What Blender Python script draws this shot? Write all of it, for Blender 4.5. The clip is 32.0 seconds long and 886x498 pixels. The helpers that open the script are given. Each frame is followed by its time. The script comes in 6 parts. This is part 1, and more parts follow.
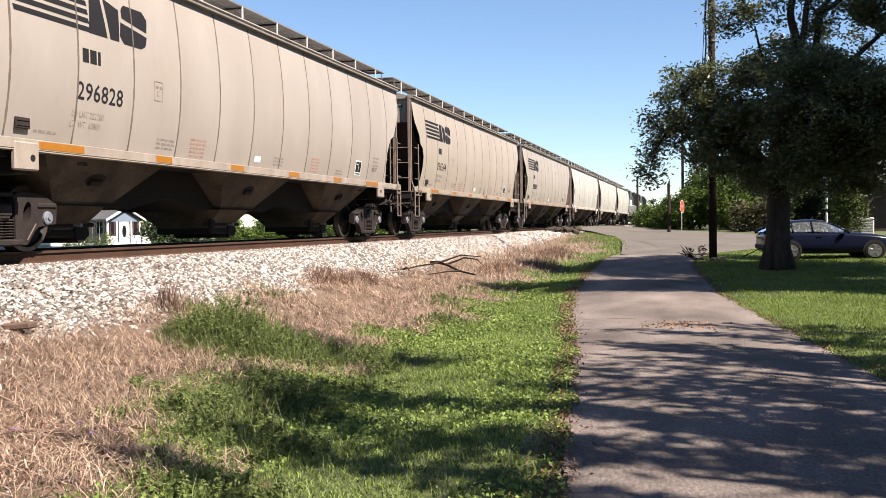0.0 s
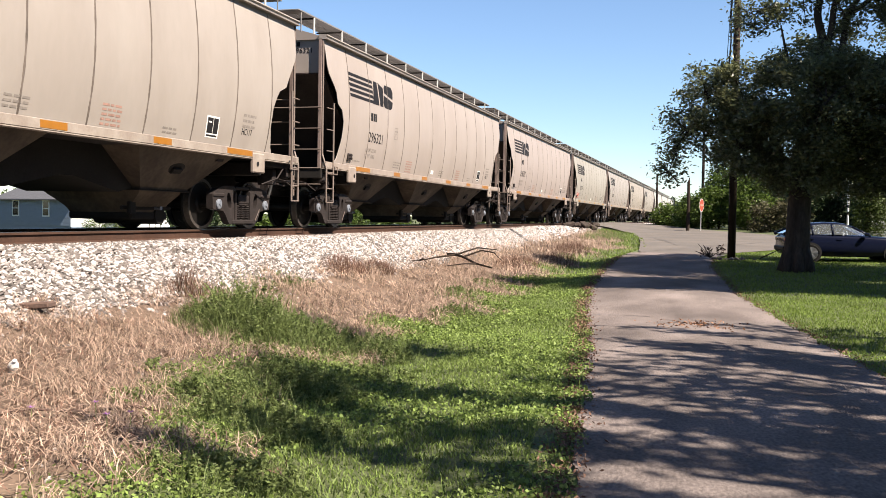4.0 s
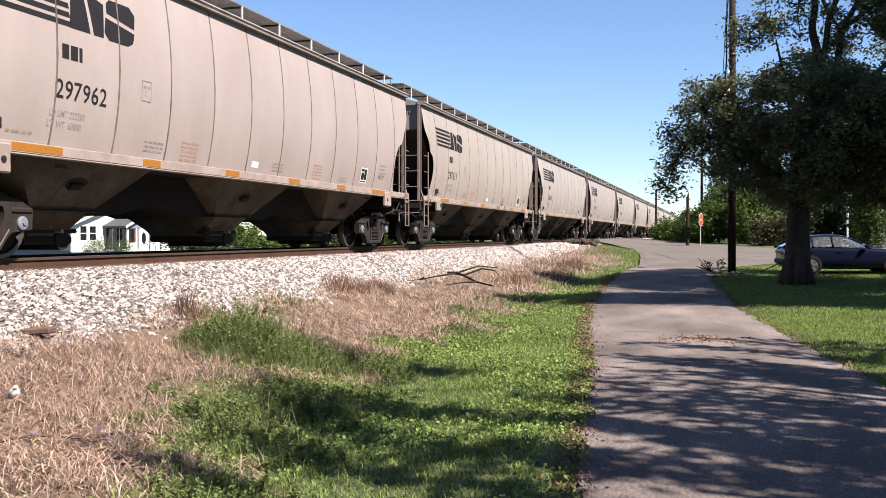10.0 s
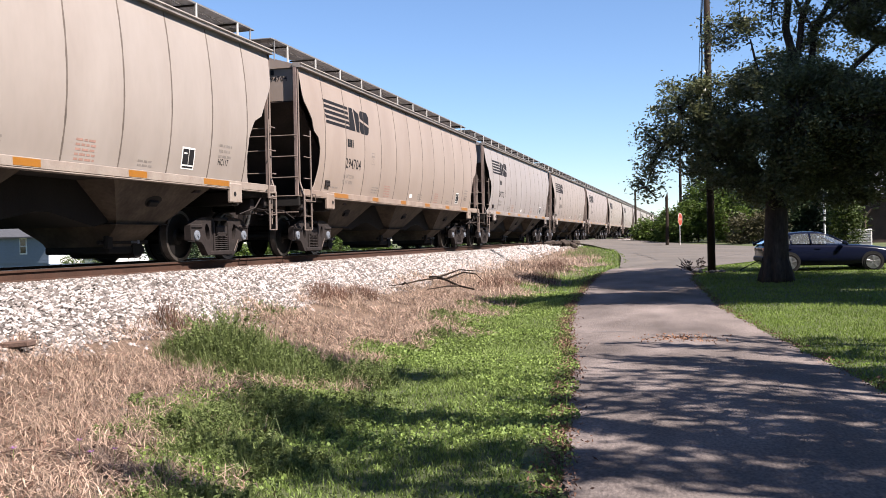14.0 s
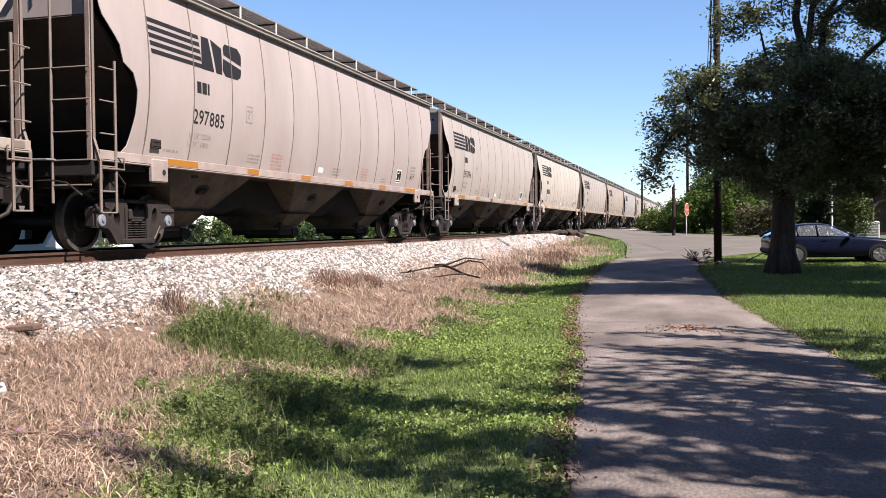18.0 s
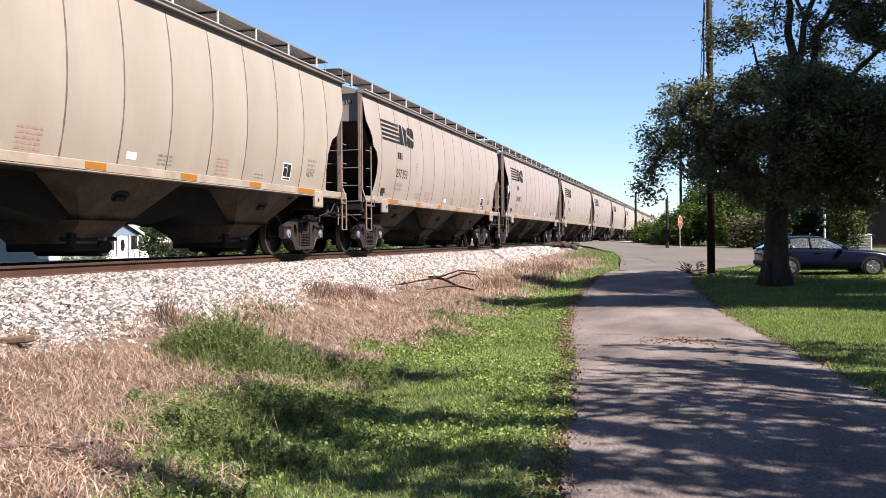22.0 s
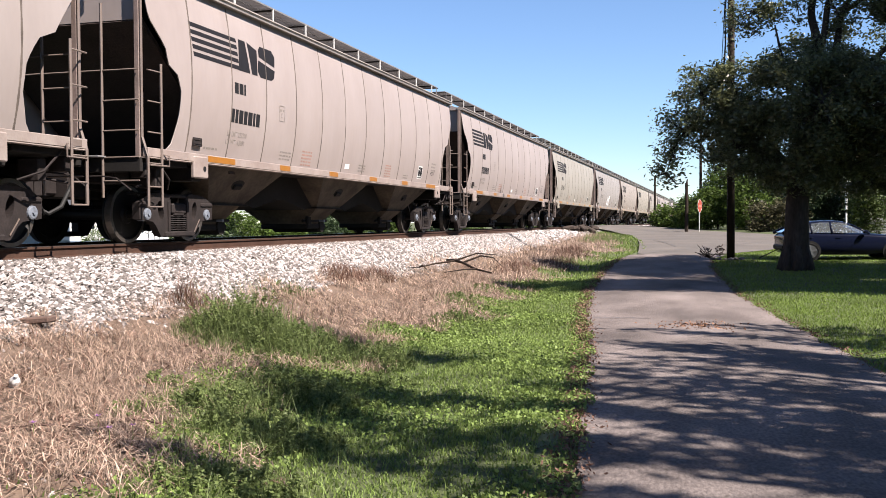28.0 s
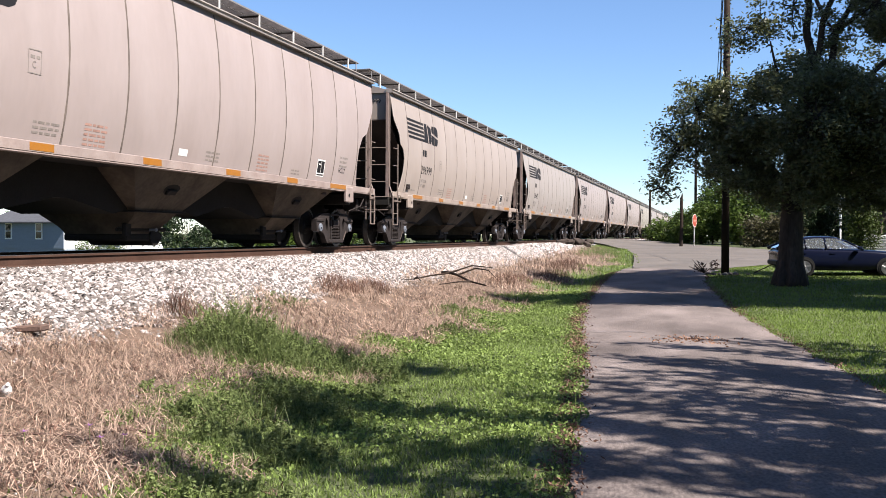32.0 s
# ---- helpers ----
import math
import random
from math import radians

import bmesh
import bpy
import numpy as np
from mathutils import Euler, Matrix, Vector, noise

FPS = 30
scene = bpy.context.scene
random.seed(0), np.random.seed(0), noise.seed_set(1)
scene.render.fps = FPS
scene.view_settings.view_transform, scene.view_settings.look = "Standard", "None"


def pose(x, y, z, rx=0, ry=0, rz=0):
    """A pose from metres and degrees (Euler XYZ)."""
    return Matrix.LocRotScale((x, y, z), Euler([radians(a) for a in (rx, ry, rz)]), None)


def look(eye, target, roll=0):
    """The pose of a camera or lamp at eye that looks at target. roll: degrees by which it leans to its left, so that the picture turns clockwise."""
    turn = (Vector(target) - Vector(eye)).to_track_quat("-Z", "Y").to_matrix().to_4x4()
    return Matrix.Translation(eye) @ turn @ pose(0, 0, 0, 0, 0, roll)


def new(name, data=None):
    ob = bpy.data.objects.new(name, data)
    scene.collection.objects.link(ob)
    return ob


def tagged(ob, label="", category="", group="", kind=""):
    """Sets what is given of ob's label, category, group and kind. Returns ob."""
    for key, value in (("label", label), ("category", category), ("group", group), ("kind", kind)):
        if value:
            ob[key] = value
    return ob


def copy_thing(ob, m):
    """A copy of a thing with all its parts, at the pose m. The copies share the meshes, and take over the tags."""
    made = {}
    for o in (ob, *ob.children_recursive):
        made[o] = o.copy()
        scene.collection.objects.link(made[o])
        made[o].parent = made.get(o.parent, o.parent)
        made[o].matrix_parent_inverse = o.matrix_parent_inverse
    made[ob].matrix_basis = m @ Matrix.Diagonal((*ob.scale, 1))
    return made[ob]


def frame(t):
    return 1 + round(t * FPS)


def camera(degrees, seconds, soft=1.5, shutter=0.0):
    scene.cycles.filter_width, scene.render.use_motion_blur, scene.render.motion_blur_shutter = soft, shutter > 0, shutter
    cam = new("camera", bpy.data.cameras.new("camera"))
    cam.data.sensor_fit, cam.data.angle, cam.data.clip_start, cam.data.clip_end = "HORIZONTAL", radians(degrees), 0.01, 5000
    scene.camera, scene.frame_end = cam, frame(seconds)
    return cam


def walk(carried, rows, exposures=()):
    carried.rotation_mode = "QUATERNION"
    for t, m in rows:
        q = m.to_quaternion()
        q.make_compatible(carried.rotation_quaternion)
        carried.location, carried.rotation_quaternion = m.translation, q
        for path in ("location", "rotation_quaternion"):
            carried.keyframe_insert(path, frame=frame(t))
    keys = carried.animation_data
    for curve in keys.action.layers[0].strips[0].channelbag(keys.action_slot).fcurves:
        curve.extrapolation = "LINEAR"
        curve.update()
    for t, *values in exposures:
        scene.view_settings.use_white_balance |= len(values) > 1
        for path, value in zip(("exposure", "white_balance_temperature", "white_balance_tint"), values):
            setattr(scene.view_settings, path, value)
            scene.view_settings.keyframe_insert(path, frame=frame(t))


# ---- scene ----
# ---------------------------------------------------------------- camera
cam = camera(50.62, 32.0, soft=0.8)
EYE = 1.6
PATH = [
    (0.0, 15.25, -1.5, -0.69), (0.5, 14.39, -0.45, -0.9), (1.0, 14.23, -0.54, -0.31), (1.5, 14.58, -1.34, 0.31),
    (2.0, 15.99, -1.52, 0.43), (2.5, 14.5, -1.5, 0.62), (3.0, 15.01, -2.26, 0.53), (3.5, 16.36, -2.45, 0.66),
    (4.0, 16.29, -2.0, 0.94), (4.5, 15.27, -1.2, 1.11), (6.5, 14.82, -0.61, -0.39), (7.0, 15.2, -0.38, -0.15),
    (7.5, 14.88, -0.11, -0.17), (8.0, 15.16, -0.26, -0.53), (8.5, 14.96, -0.16, -0.12), (9.0, 15.18, -0.54, -0.32),
    (9.5, 15.86, -0.74, -0.14), (10.0, 16.31, -0.85, -0.01), (10.5, 16.09, -0.73, -0.0), (11.0, 15.07, -0.49, -0.35),
    (11.5, 14.75, -0.48, -0.54), (12.0, 15.05, -0.65, -0.41), (12.5, 15.25, -0.85, -0.51), (13.0, 15.3, -0.79, -0.91),
    (13.5, 15.06, -0.72, -1.41), (14.0, 15.15, -0.6, -1.14), (14.5, 15.12, 0.02, -1.21), (16.5, 15.04, -1.22, -0.99),
    (17.0, 14.81, -1.08, -0.76), (17.5, 15.37, -1.18, -0.63), (18.0, 15.52, -1.32, -0.57), (18.5, 15.02, -1.01, -0.53),
    (19.0, 15.0, -1.08, -0.45), (19.5, 14.94, -1.23, -0.4), (20.0, 14.96, -1.12, -1.16), (20.5, 15.14, -1.12, -0.57),
    (21.0, 15.27, -1.09, -0.14), (21.5, 15.35, -0.96, -0.0), (22.0, 15.14, -0.58, -0.51), (22.5, 15.08, -0.22, 0.01),
    (23.0, 15.04, -0.06, -0.56), (23.5, 15.14, -0.07, -0.46), (24.0, 14.97, -0.7, -0.38), (24.5, 14.88, -0.8, -0.35),
    (25.0, 15.64, -0.98, -0.33), (25.5, 15.13, -1.18, 0.0), (26.0, 15.45, -1.27, -0.39), (26.5, 15.79, -1.37, -0.61),
    (28.5, 16.3, -1.64, -0.21), (29.0, 15.98, -1.6, -0.22), (29.5, 15.8, -1.88, -0.72), (30.0, 15.61, -1.79, -0.33),
    (30.5, 15.56, -1.57, -0.3), (31.0, 15.67, -1.4, -0.05), (31.5, 15.77, -1.27, 0.05), (32.0, 15.94, -0.88, 0.3)]


def view(yaw, pitch, roll):
    return pose(0, 0, EYE, 90 + pitch, 0, yaw) @ pose(0, 0, 0, 0, 0, roll)


walk(cam, [(t, view(a, b, c)) for t, a, b, c in PATH],
     [(0, 1.76, 7250, 14.5), (4, 1.81, 7250, 14.5), (9, 1.74, 6900, 16.5), (13, 1.71, 6700, 16.5), (22, 1.78, 6750, 16.5), (26, 1.72, 6750, 16.5), (32, 1.74, 6600, 15)])

# ---------------------------------------------------------------- light
SUN_EL, SUN_X, SUN_Y = 48.0, 0.94, -0.34
world = bpy.data.worlds.new("sky")
scene.world = world
world.use_nodes = True
wn = world.node_tree.nodes
sky = wn.new("ShaderNodeTexSky")
sky.sky_type = "NISHITA"
sky.sun_disc = False
sky.sun_elevation = radians(SUN_EL)
sky.sun_rotation = math.atan2(SUN_X, SUN_Y)
sky.air_density, sky.dust_density, sky.ozone_density, sky.altitude = 1.0, 0.0, 5.0, 100.0
blue = wn.new("ShaderNodeMixRGB")
blue.blend_type = "MULTIPLY"
blue.inputs[0].default_value, blue.inputs[2].default_value = 1.0, (0.90, 0.99, 1.07, 1)
world.node_tree.links.new(sky.outputs[0], blue.inputs[1])
world.node_tree.links.new(blue.outputs[0], wn["Background"].inputs[0])
wn["Background"].inputs[1].default_value = 0.051
sun = new("sun", bpy.data.lights.new("sun", "SUN"))
sun.data.energy, sun.data.angle, sun.data.color = 5.0, radians(0.55), (1.0, 0.95, 0.87)
ce = math.cos(radians(SUN_EL))
sun.matrix_world = look((SUN_X * ce * 60, SUN_Y * ce * 60, math.sin(radians(SUN_EL)) * 60), (0, 0, 0))


# ---------------------------------------------------------------- materials
def mat(name, col, rough=0.7, metal=0.0, var=0.15, scale=2.0, fine=35.0, bump=0.15, island=0.0, obrand=0.0, tint=False,
        second=None, amount=0.5, stretch=(1, 1, 1), spec=0.5, trans=0.0):
    """A surface with variation at two scales; second: a second colour that noise lays over the first."""
    m = bpy.data.materials.new(name)
    m.use_nodes = True
    nt = m.node_tree
    n, ln = nt.nodes, nt.links.new
    b = n["Principled BSDF"]
    b.inputs["Roughness"].default_value = rough
    b.inputs["Metallic"].default_value = metal
    b.inputs["Specular IOR Level"].default_value = spec
    if trans:
        b.inputs["Transmission Weight"].default_value = trans
    tc = n.new("ShaderNodeTexCoord")
    mp = n.new("ShaderNodeMapping")
    mp.inputs["Scale"].default_value = stretch
    info = n.new("ShaderNodeObjectInfo")
    off = n.new("ShaderNodeMath")
    off.operation = "MULTIPLY"
    ln(info.outputs["Random"], off.inputs[0])
    off.inputs[1].default_value = 37.0
    ln(tc.outputs["Object"], mp.inputs["Vector"])
    ln(off.outputs[0], mp.inputs["Location"])

    def noise_fac(sc, lo, hi, detail=4):
        t = n.new("ShaderNodeTexNoise")
        t.inputs["Scale"].default_value, t.inputs["Detail"].default_value = sc, detail
        ln(mp.outputs[0], t.inputs["Vector"])
        r = n.new("ShaderNodeMapRange")
        r.inputs[1].default_value, r.inputs[2].default_value = 0.3, 0.7
        r.inputs[3].default_value, r.inputs[4].default_value = lo, hi
        ln(t.outputs["Fac"], r.inputs[0])
        return t.outputs["Fac"], r.outputs[0]

    def mul(a, c):
        k = n.new("ShaderNodeMath")
        k.operation = "MULTIPLY"
        ln(a, k.inputs[0])
        if isinstance(c, float):
            k.inputs[1].default_value = c
        else:
            ln(c, k.inputs[1])
        return k.outputs[0]

    _, f1 = noise_fac(scale, 1 - var, 1 + var)
    raw2, f2 = noise_fac(fine, 1 - var * 0.7, 1 + var * 0.7, 3)
    f = mul(f1, f2)
    if island:
        g = n.new("ShaderNodeNewGeometry")
        r = n.new("ShaderNodeMapRange")
        r.inputs[3].default_value, r.inputs[4].default_value = 1 - island, 1 + island
        ln(g.outputs["Random Per Island"], r.inputs[0])
        f = mul(f, r.outputs[0])
    if obrand:
        r = n.new("ShaderNodeMapRange")
        r.inputs[3].default_value, r.inputs[4].default_value = 1 - obrand, 1 + obrand
        ln(info.outputs["Random"], r.inputs[0])
        f = mul(f, r.outputs[0])
    base = n.new("ShaderNodeMixRGB")
    base.inputs[1].default_value = (*col, 1)
    base.inputs[2].default_value = (*(second or col), 1)
    base.inputs[0].default_value = 0.0
    if second:
        _, fs = noise_fac(scale * 1.7, 0.0, 1.0, 6)
        ln(mul(fs, amount), base.inputs[0])
    out = base.outputs[0]
    if tint:
        t = n.new("ShaderNodeMixRGB")
        t.blend_type = "MULTIPLY"
        t.inputs[0].default_value = 1.0
        ln(out, t.inputs[1])
        ln(info.outputs["Color"], t.inputs[2])
        out = t.outputs[0]
    sc = n.new("ShaderNodeVectorMath")
    sc.operation = "SCALE"
    ln(out, sc.inputs[0])
    ln(f, sc.inputs["Scale"])
    ln(sc.outputs[0], b.inputs["Base Color"])
    if bump:
        bp = n.new("ShaderNodeBump")
        bp.inputs["Strength"].default_value = bump
        bp.inputs["Distance"].default_value = 0.02
        ln(raw2, bp.inputs["Height"])
        ln(bp.outputs[0], b.inputs["Normal"])
    return m


def leaf_mat(name, col, island=0.45, rough=0.5, glow=0.35, spec=0.2):
    """Leaf or blade: diffuse, with some light let through; each leaf a shade of its own."""
    m = mat(name, col, rough, var=0.2, scale=0.6, fine=6, bump=0, island=island, spec=spec)
    nt = m.node_tree
    n, ln = nt.nodes, nt.links.new
    b = n["Principled BSDF"]
    t = n.new("ShaderNodeBsdfTranslucent")
    ln(b.inputs["Base Color"].links[0].from_socket, t.inputs["Color"])
    mx = n.new("ShaderNodeMixShader")
    mx.inputs[0].default_value = glow
    ln(b.outputs[0], mx.inputs[1])
    ln(t.outputs[0], mx.inputs[2])
    ln(mx.outputs[0], n["Material Output"].inputs["Surface"])
    return m


M_BODY = mat("hopper_paint", (0.229, 0.207, 0.194), 0.55, var=0.035, scale=0.6, fine=9, bump=0.0, tint=True,
             second=(0.164, 0.139, 0.124), amount=0.45, stretch=(1, 1.2, 0.45))
M_SEAM = mat("weld_seam_grime", (0.0833, 0.0684, 0.0585), 0.7, var=0.3, scale=3, bump=0.1, spec=0.2)
M_SILL = mat("sill_paint", (0.211, 0.187, 0.167), 0.55, var=0.1, scale=2.2, bump=0.04, tint=True, second=(0.131, 0.0968, 0.0833), amount=0.6)
# Underbody colour: grime, darkened further for the shade below the car
M_UNDER = mat("grimy_shaded_underbody", (0.0778, 0.0607, 0.0462), 0.85, var=0.25, scale=1.2, fine=14, bump=0.15, second=(0.0248, 0.0189, 0.0149), amount=0.8, spec=0.15)
# End and underbody steel: soot, with shade under the car in its colour
M_ENDDARK = mat("soot_and_shade_steel", (0.0108, 0.00936, 0.00864), 0.9, var=0.25, scale=1.5, bump=0.1, spec=0.2)
# Slope sheets: the dark colour holds the shade of the open car ends
M_SLOPE = mat("stained_shaded_slope_steel", (0.0432, 0.03, 0.0276), 0.85, var=0.3, scale=1.2, bump=0.1, second=(0.024, 0.0192, 0.018), amount=0.7, spec=0.2)
M_STEEL = mat("rusty_truck_steel", (0.0143, 0.0104, 0.00994), 0.8, var=0.3, scale=6, bump=0.25, second=(0.0121, 0.00907, 0.00821), amount=0.8, spec=0.25)
M_WHEEL = mat("wheel_steel", (0.00495, 0.00405, 0.00383), 0.6, metal=0.2, var=0.3, scale=5, bump=0.1, spec=0.25)
M_TREAD = mat("worn_wheel_rim", (0.099, 0.0855, 0.0765), 0.4, metal=0.7, var=0.15, scale=8, bump=0.05)
M_CAP = mat("bearing_cap_blue_grey", (0.108, 0.121, 0.144), 0.45, var=0.2, scale=20, bump=0.1)
M_LADDER = mat("ladder_paint", (0.115, 0.092, 0.082), 0.6, var=0.12, scale=4, bump=0.05, second=(0.112, 0.0765, 0.054), amount=0.4, spec=0.3)
M_EAVE = mat("grimy_eave_paint", (0.215, 0.193, 0.178), 0.6, var=0.1, scale=2, bump=0.04, second=(0.117, 0.099, 0.0855), amount=0.5)
M_POST = mat("rusty_corner_post", (0.153, 0.112, 0.099), 0.7, var=0.2, scale=4, bump=0.1)
M_GRATE = mat("galvanised_grating", (0.153, 0.149, 0.149), 0.6, metal=0.3, var=0.12, scale=5, bump=0.05)
M_BRACKET = mat("galvanised_bracket", (0.335, 0.335, 0.324), 0.5, var=0.08, scale=5, bump=0.05)
M_ORANGE = mat("orange_reflective_tape", (0.205, 0.0825, 0.00983), 0.4, var=0.06, scale=8, bump=0.0)
M_RED = mat("red_reflector", (0.394, 0.0315, 0.0263), 0.35, var=0.05, scale=8, bump=0.0)
M_BLACK = mat("black_lettering", (0.0099, 0.0099, 0.0112), 0.8, var=0.1, scale=8, bump=0.0, spec=0.15)
M_LOGO = mat("dark_blue_grey_logo", (0.009, 0.009, 0.0112), 0.8, var=0.1, scale=5, bump=0.0, spec=0.15)
M_STENCIL = mat("faded_stencil", (0.143, 0.125, 0.111), 0.7, var=0.2, scale=9, bump=0.0)
M_REDSTENCIL = mat("faded_red_stencil", (0.225, 0.131, 0.104), 0.7, var=0.2, scale=9, bump=0.0)
M_WHITE = mat("white_paint", (0.53, 0.53, 0.517), 0.5, var=0.05, scale=6, bump=0.02)
M_HOSE = mat("rubber_hose", (0.0135, 0.0135, 0.0135), 0.6, var=0.2, scale=9, bump=0.05, spec=0.12)
M_WHITECAR = mat("white_hopper_paint", (0.366, 0.366, 0.352), 0.5, var=0.08, scale=0.5, fine=9, bump=0.03, second=(0.158, 0.134, 0.109), amount=0.75, stretch=(1, 2.2, 0.16))
M_LOCO = mat("black_locomotive_paint", (0.0158, 0.0153, 0.0153), 0.45, var=0.15, scale=2, bump=0.04)
M_RAIL = mat("rusty_rail_web", (0.0435, 0.0218, 0.015), 0.8, var=0.2, scale=3, fine=30, bump=0.2, second=(0.041, 0.0252, 0.0189), amount=0.6, spec=0.15)
M_RAILTOP = mat("polished_rail_head", (0.135, 0.126, 0.121), 0.32, metal=0.9, var=0.1, scale=6, bump=0.02)
M_TIE = mat("creosoted_tie", (0.036, 0.027, 0.0225), 0.9, var=0.3, scale=5, bump=0.4, obrand=0.3, spec=0.2)
M_STONE = mat("limestone_ballast", (0.255, 0.23, 0.22), 0.85, var=0.15, scale=8, fine=60, bump=0.25, island=0.7, spec=0.3)
# Bed far darker than its stones: shade of the gaps in the colour
M_BALLAST = mat("ballast_bed", (0.0413, 0.0368, 0.0345), 0.9, var=0.5, scale=9, fine=26, bump=0.8, spec=0.1)
M_ASPHALT = mat("worn_asphalt", (0.131, 0.11, 0.103), 0.9, var=0.42, scale=0.7, fine=40, bump=0.45, second=(0.076, 0.063, 0.058), amount=0.75, stretch=(1.0, 0.5, 1), spec=0.15)
M_CROSSROAD = mat("pale_asphalt", (0.101, 0.0878, 0.0772), 0.85, var=0.14, scale=0.5, fine=45, bump=0.3, second=(0.0675, 0.0653, 0.063), amount=0.5, spec=0.2)
M_CRACK = mat("tar_filled_crack", (0.0225, 0.0225, 0.0225), 0.6, var=0.2, scale=6, bump=0.1)
M_BARK = mat("grey_brown_bark", (0.0312, 0.025, 0.0208), 0.9, var=0.35, scale=3, fine=18, bump=0.8, stretch=(1, 1, 0.3), second=(0.0572, 0.0458, 0.0374), amount=0.5, spec=0.15)
M_POLE = mat("weathered_pole_wood", (0.024, 0.0168, 0.0128), 0.9, var=0.25, scale=3, fine=20, bump=0.5, stretch=(1, 1, 0.12), spec=0.15)
M_TIMBER = mat("rotten_timber", (0.0675, 0.0405, 0.0306), 0.9, var=0.3, scale=5, bump=0.5, stretch=(1, 0.3, 1))
L_TREE = leaf_mat("oak_leaf", (0.090, 0.100, 0.045), glow=0.42, rough=0.34, spec=0.4)
L_BUSH = leaf_mat("bush_leaf", (0.0644, 0.101, 0.0206), glow=0.45)
L_FAR = leaf_mat("far_leaf", (0.0243, 0.0405, 0.0162), glow=0.25)
L_CONIFER = leaf_mat("conifer_leaf", (0.0315, 0.0473, 0.009), glow=0.2)
L_WEED = leaf_mat("green_weed", (0.126, 0.162, 0.0581), glow=0.48)
L_GREEN = leaf_mat("lawn_blade", (0.143, 0.2, 0.0541), glow=0.4)
L_LAWN = leaf_mat("lawn_blade_deep", (0.125, 0.182, 0.0371), glow=0.4)
L_TAN = leaf_mat("dead_grass_blade", (0.274, 0.201, 0.156), glow=0.2, island=0.65, rough=0.7)
L_BROWN = leaf_mat("dead_weed_stem", (0.117, 0.0675, 0.0495), glow=0.15, island=0.4, rough=0.8)


# ---------------------------------------------------------------- mesh helpers
class MB:
    """Collects vertices and faces for one mesh."""

    def __init__(self):
        self.v, self.f = [], []

    def add(self, vs, fs):
        k = len(self.v)
        self.v.extend(tuple(map(float, p)) for p in vs)
        self.f.extend(tuple(i + k for i in q) for q in fs)
        return self

    def box(self, x0, x1, y0, y1, z0, z1):
        vs = [(x, y, z) for z in (z0, z1) for y in (y0, y1) for x in (x0, x1)]
        return self.add(vs, [(0, 2, 3, 1), (4, 5, 7, 6), (0, 1, 5, 4), (2, 6, 7, 3), (0, 4, 6, 2), (1, 3, 7, 5)])

    def cbox(self, x0, x1, y0, y1, z0, z1, c=0.01):
        """A box with chamfered edges."""
        bm = bmesh.new()
        bmesh.ops.create_cube(bm, size=1.0)
        for w in bm.verts:
            w.co = ((x0 + x1) / 2 + w.co.x * (x1 - x0), (y0 + y1) / 2 + w.co.y * (y1 - y0), (z0 + z1) / 2 + w.co.z * (z1 - z0))
        bmesh.ops.bevel(bm, geom=bm.edges[:], offset=c, segments=1, affect="EDGES")
        bm.verts.index_update()
        self.add([w.co for w in bm.verts], [[w.index for w in f.verts] for f in bm.faces])
        bm.free()
        return self

    def prism(self, poly, axis, a, b):
        """poly: 2D points; axis 'x': points are (y, z); 'y': (x, z); 'z': (x, y)."""
        n = len(poly)
        def at(p, c):
            return {"x": (c, p[0], p[1]), "y": (p[0], c, p[1]), "z": (p[0], p[1], c)}[axis]
        vs = [at(p, a) for p in poly] + [at(p, b) for p in poly]
        fs = [tuple(range(n))[::-1], tuple(range(n, 2 * n))] + [(i, (i + 1) % n, n + (i + 1) % n, n + i) for i in range(n)]
        return self.add(vs, fs)

    def tube(self, pts, r, n=6, r2=None):
        """A round bar along points, tapering from r to r2."""
        pts = [Vector(p) for p in pts]
        r2 = r if r2 is None else r2
        rings = []
        for i, p in enumerate(pts):
            d = (pts[min(i + 1, len(pts) - 1)] - pts[max(i - 1, 0)]).normalized()
            u = d.orthogonal().normalized() if i == 0 else (u - d * u.dot(d)).normalized()
            w = d.cross(u)
            rr = r + (r2 - r) * i / max(1, len(pts) - 1)
            rings.append([p + (u * math.cos(2 * math.pi * k / n) + w * math.sin(2 * math.pi * k / n)) * rr for k in range(n)])
        vs = [p for ring in rings for p in ring]
        fs = [(i * n + k, i * n + (k + 1) % n, (i + 1) * n + (k + 1) % n, (i + 1) * n + k) for i in range(len(pts) - 1) for k in range(n)]
        fs += [tuple(range(n))[::-1], tuple(range((len(pts) - 1) * n, len(pts) * n))]
        return self.add(vs, fs)

    def lathe(self, prof, n=24, axis="x"):
        """prof: (along, radius) pairs, turned about an axis through the origin."""
        vs = []
        for a, r in prof:
            for k in range(n):
                c, s = math.cos(2 * math.pi * k / n) * r, math.sin(2 * math.pi * k / n) * r
                vs.append((a, c, s) if axis == "x" else (c, s, a))
        fs = [(i * n + k, i * n + (k + 1) % n, (i + 1) * n + (k + 1) % n, (i + 1) * n + k) for i in range(len(prof) - 1) for k in range(n)]
        fs += [tuple(range(n))[::-1], tuple(range((len(prof) - 1) * n, len(prof) * n))]
        return self.add(vs, fs)

    def lathe_at(self, prof, y, z, n=16):
        """A drum across the car at a given place."""
        m = MB().lathe(prof, n)
        return self.add([(p[0], p[1] + y, p[2] + z) for p in m.v], m.f)

    def moved(self, m):
        self.v = [tuple(m @ Vector(p)) for p in self.v]
        return self

